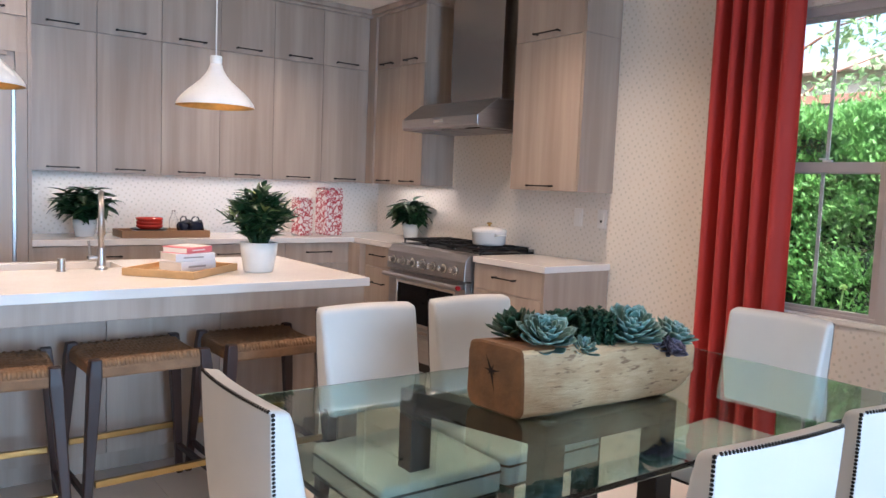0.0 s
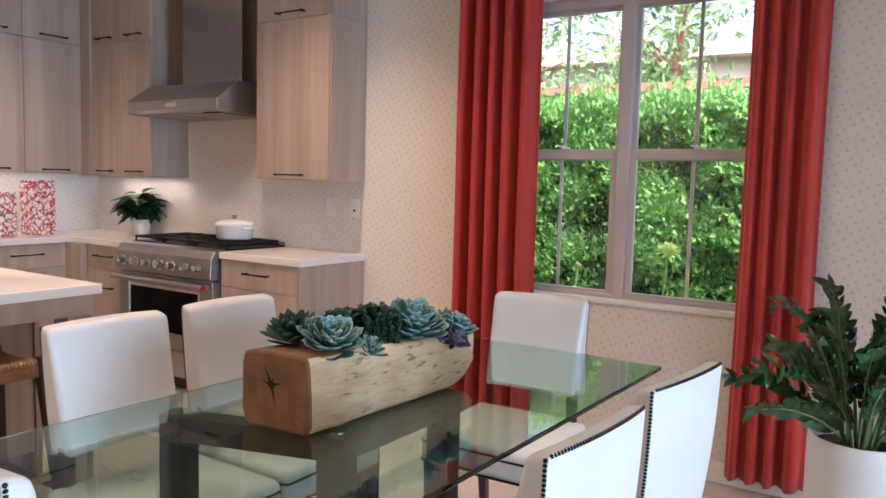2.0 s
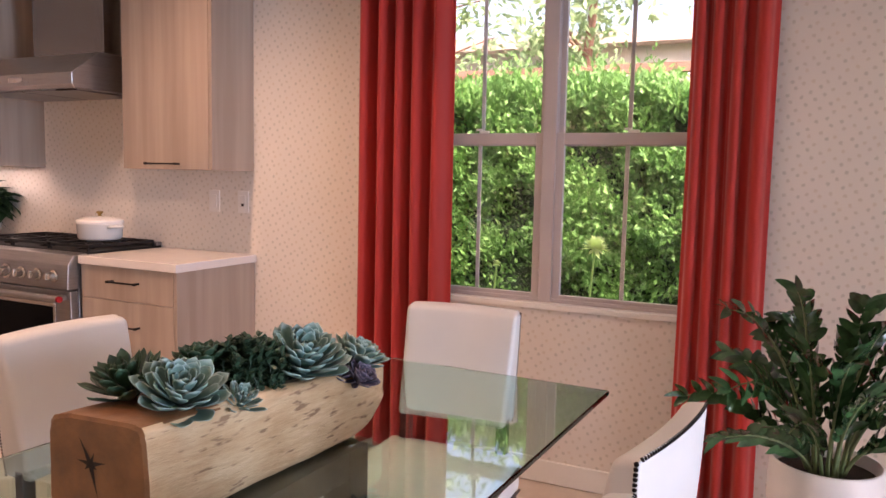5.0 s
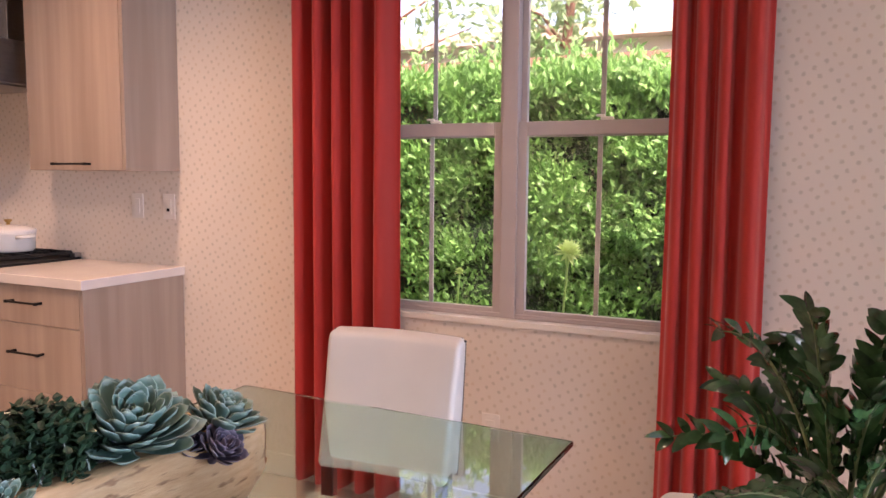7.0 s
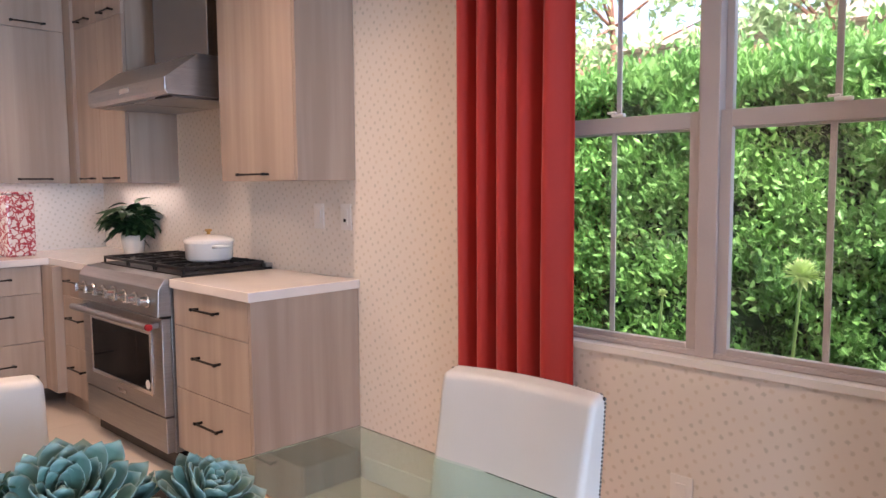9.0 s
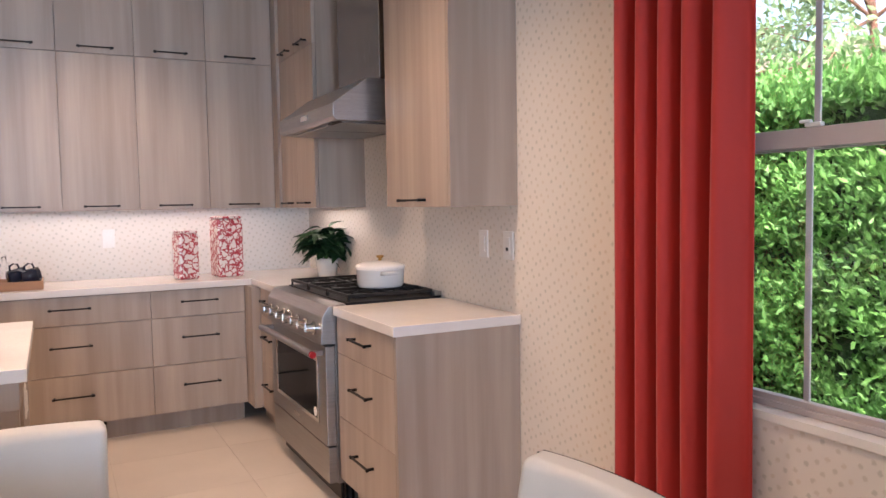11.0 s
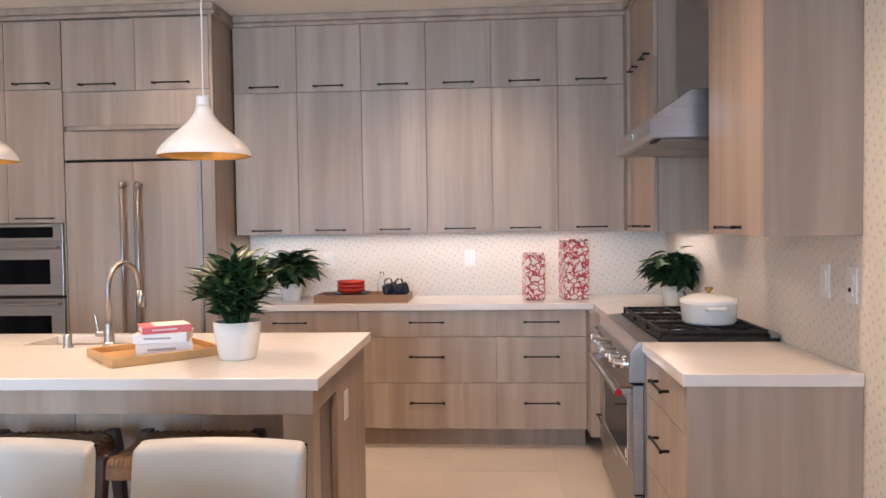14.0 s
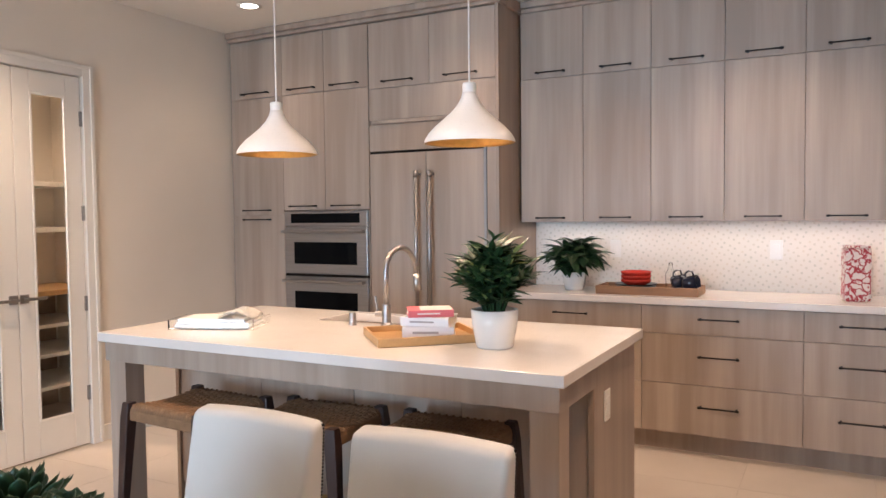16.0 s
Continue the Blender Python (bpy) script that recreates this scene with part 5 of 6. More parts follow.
def log_ring(q, inset=0.0, e=0.26, n=44, rough=1.0):
    """A squarish cross-section of the log; the near end is sawn a little askew."""
    zm, hz = (log_top(q) + log_foot(q)) / 2, (log_top(q) - log_foot(q)) / 2
    out = []
    for k in range(n):
        a = 2 * math.pi * k / n
        ca, sa = math.cos(a), math.sin(a)
        y = math.copysign(abs(ca) ** e, ca) * (log_half(q) - inset)
        z = zm + math.copysign(abs(sa) ** e, sa) * (hz - inset)
        wob = noise.noise(Vector((q * 4, ca * 1.3, sa * 1.3))) * 0.009 + noise.noise(Vector((q * 11, ca * 5 + 3, sa * 5))) * 0.004
        y += rough * wob * ca
        z = max(z + 0.5 * rough * wob * max(0.0, sa), 0.0)
        out.append(LOG @ Vector((LOG_L * q - 0.16 * y * (1 - q), y, z)))
    return out


lp = thing("log_planter", tuple(LOG @ Vector((LOG_L / 2, 0, 0))), "hewn log planter filled with succulents on the glass table", "planter")
bm = bmesh.new()
rings = [[bm.verts.new(v) for v in log_ring(i / 34)] for i in range(35)]
for p, q in zip(rings, rings[1:]):
    for k in range(44):
        bm.faces.new((p[k], p[(k + 1) % 44], q[(k + 1) % 44], q[k]))
lb_ = part("log_body", bm, LOG_BARK, lp, "pale hewn wood sides with brown flecks", True)
lb_.data.materials.append(LOG_END)
for f in lb_.data.polygons:        # the sawn top near the end is bare and brown
    c_ = LOG.inverted() @ (f.center + ORIGIN[lb_.name])
    if f.normal.z > 0.75 and c_.x < 0.17 + 0.03 * noise.noise(Vector((c_.y * 30, 0, 5))):
        f.material_index = 1
for q, out in ((0.0, -0.004), (1.0, 0.010)):
    bm = bmesh.new()
    edge = [bm.verts.new(v) for v in log_ring(q)]
    face = [bm.verts.new(v + LOG.to_3x3() @ Vector((out, 0, 0))) for v in log_ring(q, 0.006)]
    for k in range(44):
        bm.faces.new((edge[k], edge[(k + 1) % 44], face[(k + 1) % 44], face[k]))
    bm.faces.new(face)
    part("end_grain", bm, LOG_END, lp, "brown end grain")
bm = bmesh.new()
for an, ln in ((62, 0.050), (-104, 0.060), (170, 0.034), (8, 0.030), (-40, 0.018), (112, 0.022), (-150, 0.016)):
    d = Vector((0, math.cos(radians(an)), math.sin(radians(an))))
    n = Vector((0, -d.z, d.y))
    o = Vector((-0.0065, 0.012, 0.112))
    vs = []
    for p in (o + n * 0.0055, o + d * ln * 0.4 + n * 0.0032, o + d * ln, o + d * ln * 0.5 - n * 0.002, o - n * 0.0055):
        vs.append(bm.verts.new(LOG @ (p + Vector((-0.16 * p.y, 0, 0)))))
    bm.faces.new(vs)
part("crack", bm, CRACK, lp, "dark star-shaped crack")
bm = bmesh.new()
a = [LOG @ Vector((LOG_L * q, w, log_top(q) + 0.006)) for q, w in ((0.20, -0.055), (0.9, -0.04), (0.9, 0.045), (0.20, 0.065))]
lo = [bm.verts.new(v - Vector((0, 0, 0.03))) for v in a]
hi = [bm.verts.new(v) for v in a]
bm.faces.new(hi)
for k in range(4):
    bm.faces.new((lo[k], lo[(k + 1) % 4], hi[(k + 1) % 4], hi[k]))
part("soil", bm, SOIL, lp, "dark soil with moss")
SUCC = [  # x, y, height, radius, material, leaves, tilt, flat, label, width of a leaf
    (1.735, 1.800, 0.935, 0.092, GREEN_SUCCULENT, 46, (-8, -16), 0.95, "dark green pointed rosette", 0.30),
    (1.735, 1.690, 0.938, 0.088, PALE_SUCCULENT, 52, (24, -12), 1.02, "pale blue-green rosette with light margins", 0.42),
    (1.832, 1.640, 0.915, 0.050, PALE_SUCCULENT, 34, (26, 4), 1.0, "small pale rosette", 0.30),
    (1.880, 1.770, 0.950, 0.068, GREEN_SUCCULENT, 48, (-6, 0), 0.85, "dark green rosette", 0.44),
    (1.835, 1.715, 0.928, 0.045, GREEN_SUCCULENT, 30, (10, 0), 0.85, "small dark green rosette", 0.42),
    (2.065, 1.672, 0.925, 0.104, TEAL_SUCCULENT, 62, (20, -8), 1.02, "large blue-green rosette with light margins", 0.40),
    (2.215, 1.632, 0.912, 0.076, PALE_SUCCULENT, 48, (20, 14), 1.02, "pale blue-green rosette at the end", 0.46),
    (2.165, 1.590, 0.890, 0.048, PURPLE_SUCCULENT, 30, (40, 4), 0.9, "purple-grey rosette", 0.56),
    (2.135, 1.625, 0.900, 0.040, PURPLE_SUCCULENT, 26, (30, 0), 0.9, "small dusky violet rosette", 0.50),
    (2.150, 1.700, 0.915, 0.055, PALE_SUCCULENT, 30, (-10, 8), 0.9, "small pale pinkish rosette", 0.44),
]
for i, (x, y, z, r, mt, n, tl, fl, lb, nw) in enumerate(SUCC):
    rosette(lp, (x, y, z - 0.018), r * 1.04, mt, n, tl, fl, lb, i, nw)
rnd = random.Random(5)
bm = bmesh.new()
for k in range(230):
    q, w, h = rnd.gauss(0.475, 0.062), rnd.gauss(0.0, 0.036), rnd.uniform(0.01, 1.0)
    dome = max(0.0, 1 - ((q - 0.475) / 0.135) ** 2 - (w / 0.085) ** 2)
    if dome <= 0.02:
        continue
    foot = LOG @ Vector((LOG_L * q, w, log_top(q)))
    top = foot + Vector((rnd.uniform(-0.012, 0.012), rnd.uniform(-0.012, 0.012), 0.012 + 0.078 * math.sqrt(dome) * (0.55 + 0.45 * h)))
    rod(bm, foot, top, 0.002, 0.0014, 4)
    for j in range(15):
        m = Matrix.Translation(top - Vector((0, 0, 0.050 * (j // 3) / 4))) @ pose(0, 0, 0, 0, -rnd.uniform(5, 70), j * 120 + rnd.uniform(0, 60))
        add_leaf(bm, m, leaf_grid(rnd.uniform(0.012, 0.018), 0.0125, 0.25, 0.1, 3, 0.6))
part("jade_bush", bm, GREEN_SUCCULENT, lp, "small-leaved dark green succulent bush")


def potted_plant(loc, pot_r, pot_h, leaf_len, leaf_w, spread, height, stems, seed, label, mat=None, taper=0.78, droop=0.35, tips=False):
    rnd = random.Random(seed)
    x, y, z = loc
    p = thing("potted_plant", loc, label, "plant")
    part("pot", lathe(bmesh.new(), [(0, 0), (pot_r * taper * 0.94, 0), (pot_r * taper, 0.006), (pot_r * 0.95, pot_h * 0.62), (pot_r, pot_h), (pot_r * 0.93, pot_h), (pot_r * 0.9, pot_h * 0.86), (0, pot_h * 0.86)], 40, loc), CERAMIC, p, "white ceramic pot", True)
    part("soil", lathe(bmesh.new(), [(0, pot_h * 0.885), (pot_r * 0.89, pot_h * 0.875)], 24, loc), SOIL, p)
    base = Vector((x, y, z + pot_h * 0.87))
    for k in range(stems):
        bm = bmesh.new()
        an, q = k * 2.399 + rnd.uniform(-0.3, 0.3), ((k + 0.5) / stems) ** 0.6
        end = base + Vector((spread * q * math.cos(an), spread * q * math.sin(an), height * (1 - 0.55 * q * q) * rnd.uniform(0.8, 1.05)))
        start = base + Vector((pot_r * 0.4 * q * math.cos(an), pot_r * 0.4 * q * math.sin(an), 0))
        mid = (start + end) / 2 + Vector((0, 0, height * 0.12))
        pts = [start, (start + mid) / 2 + Vector((0, 0, height * 0.05)), mid, end]
        tube(bm, pts, [0.0035, 0.003, 0.0025, 0.0015], 5)
        for j in range(13):
            s = 0.22 + 0.78 * j / 12
            a = pts[0].lerp(pts[2], min(1, s * 2)) if s < 0.5 else pts[2].lerp(pts[3], s * 2 - 1)
            m = Matrix.Translation(a) @ pose(0, 0, 0, rnd.uniform(-25, 25), -rnd.uniform(-10, 55), math.degrees(an) + j * 137 + rnd.uniform(-30, 30) if j < 12 else math.degrees(an))
            add_leaf(bm, m, leaf_grid(leaf_len * rnd.uniform(0.75, 1.15), leaf_w * rnd.uniform(0.8, 1.1), 0.28, droop, 5))
        part("leafy_stem", bm, LIME_LEAF if tips and k % 15 == 4 else (mat or HERB_LEAF), p)
    return p


potted_plant((1.734, 3.650, IT), 0.089, 0.142, 0.072, 0.027, 0.150, 0.285, 76, 11, "bushy dark green plant in a white pot on the island", tips=True, droop=0.08)
potted_plant((1.372, 5.735, CT), 0.075, 0.115, 0.125, 0.074, 0.165, 0.22, 16, 12, "leafy green plant in a white pot on the back counter", droop=0.6)
potted_plant((3.745, 5.31, CT), 0.072, 0.115, 0.130, 0.076, 0.130, 0.21, 15, 13, "leafy green plant in a white pot near the range", droop=0.6)

# tall floor plant
PX, PY = 3.32, 0.612
fp = thing("floor_plant", (PX, PY, 0), "tall glossy dark green plant in a white planter on the floor", "plant")
part("planter", lathe(bmesh.new(), [(0, 0), (0.115, 0), (0.125, 0.01), (0.150, 0.15), (0.162, 0.29), (0.1645, 0.41), (0.160, 0.482), (0.157, 0.486), (0.151, 0.486), (0.149, 0.42), (0, 0.42)], 56, (PX, PY, 0)), MATT_POT, fp, "white planter", True)
part("soil", lathe(bmesh.new(), [(0, 0.452), (0.149, 0.445)], 32, (PX, PY, 0)), SOIL, fp)
rnd = random.Random(8)
FRONDS = [(100, 0.08, 0.60), (80, 0.30, 0.52), (62, 0.36, 0.30), (100, 0.40, 0.22), (128, 0.34, 0.34), (150, 0.24, 0.46), (188, 0.20, 0.44), (205, 0.26, 0.34),
          (232, 0.28, 0.42), (256, 0.30, 0.48), (272, 0.36, 0.56), (284, 0.42, 0.40), (300, 0.30, 0.58), (262, 0.44, 0.26), (240, 0.36, 0.22), (170, 0.34, 0.24),
          (325, 0.20, 0.60), (20, 0.22, 0.50), (350, 0.14, 0.46), (218, 0.10, 0.54), (140, 0.42, 0.16), (40, 0.26, 0.40)]
zz_mesh = []
for k in range(3):
    bm = bmesh.new()
    add_leaf(bm, Matrix(), leaf_grid(0.082, 0.036 + 0.003 * k, 0.34 - 0.10 * k, 0.12 + 0.14 * k, 7, 0.72))
    zz_mesh.append(mesh_of("zz_leaf", bm, ZZ_LEAF, True))
for an, out, up in FRONDS:
    a = radians(an + rnd.uniform(-5, 5))
    dx, dy = math.cos(a), math.sin(a)
    n = 16
    bend = rnd.uniform(-0.11, 0.11)
    tipdrop = rnd.uniform(0.1, 0.75) * min(1.0, out / 0.3)
    pts = []
    for j in range(n + 1):
        q = j / n
        reach = 0.05 + 0.92 * out * (0.25 * q + 0.75 * q ** 2.0)
        pts.append(Vector((PX + dx * reach - dy * bend * q * q, PY + dy * reach + dx * bend * q * q, 0.445 + 0.04 * q + 0.90 * up * (1.32 * q - 0.32 * q ** 3 - tipdrop * max(0.0, q - 0.7) ** 2 * 4))))
    stem = part("stem", tube(bmesh.new(), pts, [0.0070 - 0.0052 * j / n for j in range(n + 1)], 7), ZZ_STEM, fp, "pale green stem", True)
    roll = rnd.uniform(-1.1, 1.1)
    for j in range(5, n + 1):
        d = (pts[j] - pts[j - 1]).normalized()
        side = d.cross(Vector((0, 0, 1)))
        side = side.normalized() if side.length > 0.1 else Vector((-dy, dx, 0))
        side = (side + side.cross(d) * (roll + rnd.uniform(-0.15, 0.15))).normalized()
        face = side.cross(d) if side.cross(d).z > 0 else d.cross(side)
        for sg in (-1, 1) if j < n else (-1, 1, 0):
            xdir = (d * rnd.uniform(0.35, 0.75) + side * sg * 1.0 + face * rnd.uniform(0.05, 0.50)).normalized()
            ydir = face.cross(xdir).normalized()
            m = Matrix((xdir, ydir, xdir.cross(ydir))).transposed().to_4x4()
            m.translation = pts[j] - Vector((PX, PY, 0))
            lf = new("leaf", zz_mesh[rnd.randrange(3)])
            lf.parent = stem
            lf.matrix_basis = m @ pose(0, 0, 0, rnd.uniform(-12, 12) + 30 * sg) @ Matrix.Scale(rnd.uniform(0.85, 1.1) * (0.75 + 0.25 * math.sin(math.pi * (j - 5) / (n - 4))), 4)


# ---- curtains ----
def curtain(y0, y1, folds, seed, label, depth=0.052):
    rnd = random.Random(seed)
    c = thing("curtain", (3.775, (y0 + y1) / 2, 0.0), label, "curtain", "red curtains at the window")
    bm = bmesh.new()
    nu, nv = folds * 20, 26
    am = [rnd.uniform(0.8, 1.15) for _ in range(folds + 1)]
    cuts = [0.0]
    for k in range(folds):
        cuts.append(cuts[-1] + rnd.uniform(0.8, 1.15) * (1.35 if k == 0 else 1.0))
    front = []
    for j in range(nv + 1):
        q = j / nv
        z = 0.058 + (TOP - 0.075) * (1 - q)
        row = []
        for i in range(nu + 1):
            u = i / nu
            k = min(folds - 1, int(u * folds))
            f = u * folds - k
            w = 2 * math.pi * f + 0.25 * math.sin(2.5 * q + 2 * k + seed) * math.sin(math.pi * f)
            amp = depth * (am[k] * (1 - f) + am[k + 1] * f) * (0.85 + 0.22 * q)
            ridge = -math.cos(w) + 0.16 * math.cos(2 * w + 0.6)
            x = 3.788 - amp * ridge - 0.006 * math.sin(5 * q + 4 * u + seed)
            along = (cuts[k] + (cuts[k + 1] - cuts[k]) * (f + 0.045 * math.sin(2 * w))) / cuts[-1]
            y = (y0 + y1) / 2 + (along - 0.5) * (y1 - y0) * (1 + 0.045 * (q - 0.5)) + 0.006 * math.sin(3 * q + k)
            row.append(bm.verts.new((x, y, z + (0.008 * math.sin(w + seed) if j == nv else 0))))
        front.append(row)
    for a, b in zip(front, front[1:]):
        for i in range(nu):
            bm.faces.new((a[i], a[i + 1], b[i + 1], b[i]))
    bmesh.ops.recalc_face_normals(bm, faces=bm.faces)
    bmesh.ops.solidify(bm, geom=list(bm.faces), thickness=0.003)
    ob = part("cloth", bm, RED_CLOTH, c, smooth=True)
    part("track", boxes((3.755, 3.80, y0 - 0.02, y1 + 0.02, TOP - 0.022, TOP - 0.002), bevel=0.002), WHITE_TRIM, c)


curtain(2.145, 2.638, 5, 3, "floor-length red curtain in deep folds, drawn aside")
curtain(0.835, 1.152, 4, 6, "floor-length red curtain in soft folds, drawn back", 0.033)

# ---- things on the counters ----
pt = thing("casserole_pot", (3.63, 4.18, 0.95), "white enamelled casserole with lid on the range", "pot")
part("pot_body", lathe(bmesh.new(), [(0, 0), (0.104, 0), (0.113, 0.012), (0.117, 0.085), (0.121, 0.092), (0.113, 0.092), (0.107, 0.014), (0, 0.014)], 48, (3.63, 4.18, 0.951)), CERAMIC, pt, smooth=True)
lid = part("lid", lathe(bmesh.new(), [(0.122, 0.093), (0.122, 0.101), (0.113, 0.108), (0.08, 0.120), (0.03, 0.126), (0, 0.127)], 48, (3.63, 4.18, 0.951)), CERAMIC, pt, smooth=True)
part("knob", lathe(bmesh.new(), [(0, 0.126), (0.010, 0.127), (0.008, 0.136), (0.019, 0.146), (0.017, 0.153), (0, 0.154)], 20, (3.63, 4.18, 0.951)), BRASS, lid, "brass knob", True)
for s in (-1, 1):
    part("pot_handle", tube(bmesh.new(), [(3.63 - 0.04, 4.18 + s * 0.110, 1.022), (3.63 - 0.03, 4.18 + s * 0.138, 1.024), (3.63 + 0.03, 4.18 + s * 0.138, 1.024), (3.63 + 0.04, 4.18 + s * 0.110, 1.022)], 0.009, 10), CERAMIC, pt, smooth=True)

for x, y, w, h, r in ((2.955, 5.69, 0.125, 0.30, 12), (3.215, 5.73, 0.165, 0.385, 8)):
    c = thing("canister", (x, y, CT), "tall square red and white printed canister", "canister", "canisters on the counter")
    bm = boxes((-w / 2, w / 2, -w / 2, w / 2, 0, h * 0.955), bevel=0.014)
    bmesh.ops.transform(bm, matrix=pose(x, y, CT, 0, 0, r), verts=bm.verts)
    part("jar", bm, CANISTER, c, smooth=False)
    bm = boxes((-w / 2 + 0.004, w / 2 - 0.004, -w / 2 + 0.004, w / 2 - 0.004, h * 0.957, h), bevel=0.012)
    bmesh.ops.transform(bm, matrix=pose(x, y, CT, 0, 0, r), verts=bm.verts)
    part("lid", bm, CANISTER, c)

tr = thing("serving_tray", (1.86, 5.66, CT), "brown wooden serving tray on the back counter", "tray")
part("tray_base", boxes((1.575, 2.155, 5.555, 5.80, CT, CT + 0.012), bevel=0.002), TRAY_WOOD, tr)
part("tray_rim", boxes((1.575, 2.155, 5.545, 5.557, CT, CT + 0.05), (1.575, 2.155, 5.798, 5.81, CT, CT + 0.05), (1.565, 1.577, 5.545, 5.81, CT, CT + 0.05), (2.153, 2.165, 5.545, 5.81, CT, CT + 0.05), bevel=0.003), TRAY_WOOD, tr)
solid("plate", lathe(bmesh.new(), [(0, 0), (0.08, 0), (0.125, 0.014), (0.126, 0.018), (0.08, 0.006), (0, 0.006)], 40, (1.78, 5.68, CT + 0.041)), DARK_PLATE, "dark slate plate lying on the tray", "plate", smooth=True)
solid("plate", lathe(bmesh.new(), [(0, 0), (0.075, 0), (0.115, 0.026), (0.117, 0.03), (0.08, 0.008), (0, 0.008)], 40, (1.78, 5.68, CT + 0.0125)), DARK_PLATE, "dark slate plate under the others", "plate", smooth=True)
for k in range(3):
    solid("bowl", lathe(bmesh.new(), [(0, 0), (0.06, 0), (0.088, 0.020), (0.092, 0.036), (0.088, 0.036), (0.06, 0.006), (0, 0.006)], 36, (1.78, 5.68, CT + 0.049 + 0.024 * k)), RED_GLAZE, "red glazed bowl in a stack of three", "bowl", smooth=True, group="stack of red bowls")
for x, y, r in ((2.03, 5.70, 18), (2.105, 5.66, -12)):
    mg = thing("mug", (x, y, CT + 0.02), "dark navy glazed mug tipped on a napkin", "mug", "navy mugs on the tray")
    mm = pose(x, y, CT + 0.072, 0, 78, r) @ Matrix.Translation((0, 0, -0.045))
    bm = lathe(bmesh.new(), [(0, 0), (0.034, 0), (0.040, 0.01), (0.043, 0.088), (0.040, 0.088), (0.036, 0.012), (0, 0.012)], 32)
    bmesh.ops.transform(bm, matrix=mm, verts=bm.verts)
    part("cup", bm, NAVY_GLAZE, mg, smooth=True)
    bm = tube(bmesh.new(), [(-0.038, 0, 0.07), (-0.065, 0, 0.066), (-0.072, 0, 0.045), (-0.062, 0, 0.024), (-0.038, 0, 0.02)], 0.0055, 10)
    bmesh.ops.transform(bm, matrix=mm, verts=bm.verts)
    part("mug_handle", bm, NAVY_GLAZE, mg, smooth=True)
bm = bmesh.new()
g = [[bm.verts.new((1.93 + 0.02 * i, 5.575 + 0.017 * j, CT + 0.016 + 0.030 * max(0, math.sin(i * 0.45) * math.sin(j * 0.5 + 0.6)) + 0.004 * noise.noise(Vector((i, j, 2))))) for j in range(8)] for i in range(9)]
for i in range(8):
    for j in range(7):
        bm.faces.new((g[i][j], g[i + 1][j], g[i + 1][j + 1], g[i][j + 1]))
bmesh.ops.solidify(bm, geom=list(bm.faces), thickness=0.002)
solid("napkin", bm, LINEN, "crumpled white linen napkin on the tray", "napkin", smooth=True)
gb = lathe(bmesh.new(), [(0, 0), (0.028, 0), (0.032, 0.10), (0.012, 0.14), (0.012, 0.17), (0.010, 0.17), (0.010, 0.14), (0.029, 0.10), (0.026, 0.006), (0, 0.006)], 28, (1.97, 5.76, CT + 0.0125))
solid("glass_bottle", gb, ACRYLIC, "small clear glass bottle on the tray", "bottle", smooth=True).visible_shadow = False

# tray with books on the island
TX, TY, TR = 1.395, 3.715, 43
tm = pose(TX, TY, IT, 0, 0, TR)
tr = thing("wooden_tray", (TX, TY, IT), "honey oak tray on the island", "tray")
for name, specs in (("tray_base", [(-0.21, 0.19, -0.165, 0.165, 0.0, 0.010)]), ("tray_rim", [(-0.21, 0.19, -0.172, -0.160, 0, 0.034), (-0.21, 0.19, 0.160, 0.172, 0, 0.034), (-0.22, -0.208, -0.172, 0.172, 0, 0.034), (0.188, 0.20, -0.172, 0.172, 0, 0.034)])):
    bm = boxes(*specs, bevel=0.003)
    bmesh.ops.transform(bm, matrix=tm, verts=bm.verts)
    part(name, bm, OAK, tr)
z = IT + 0.0105
for w, d, h, r, mt, lb in ((0.205, 0.155, 0.046, 24, BOOK_WHITE, "thick white hardback book in a stack"), (0.198, 0.150, 0.036, 12, BOOK_WHITE, "white hardback book in a stack"),
                           (0.180, 0.140, 0.028, 34, BOOK_PINK, "pink and white hardback book on top of the stack")):
    bk = thing("book", (TX + 0.02, TY + 0.01, z), lb, "book", "stack of books on the tray")
    bmat = pose(TX + 0.02, TY + 0.01, z, 0, 0, r)
    for name, specs, m2, bv in (("cover", [(-w / 2, w / 2, -d / 2, d / 2, 0, 0.003), (-w / 2, w / 2, -d / 2, d / 2, h - 0.003, h), (-w / 2, w / 2, -d / 2, -d / 2 + 0.003, 0.003, h - 0.003)], mt, 0.0008),
                                ("page_block", [(-w / 2 + 0.004, w / 2 - 0.004, -d / 2 + 0.0035, d / 2 - 0.005, 0.0032, h - 0.0032)], PAGES, 0.0),
                                ("spine_lettering", [(-w * 0.3, w * 0.2, -d / 2 - 0.0006, -d / 2, h * 0.4, h * 0.6)], BOOK_GREY if mt is BOOK_WHITE else BOOK_WHITE, 0.0)):
        bm = boxes(*specs, bevel=bv)
        bmesh.ops.transform(bm, matrix=bmat, verts=bm.verts)
        part(name, bm, m2, bk)
    if mt is BOOK_PINK:
        bm = boxes((-w * 0.22, w / 2 - 0.002, -d / 2 + 0.002, d / 2 - 0.002, h, h + 0.0008))
        bmesh.ops.transform(bm, matrix=bmat, verts=bm.verts)
        part("cover_print", bm, BOOK_WHITE, bk, "white field printed on the pink cover")
    z += h + 0.0006

# acrylic tray with a folded towel
at = pose(0.39, 3.62, IT, 0, 0, 22)
ac = thing("acrylic_tray", (0.39, 3.62, IT), "clear acrylic tray on the island", "tray")
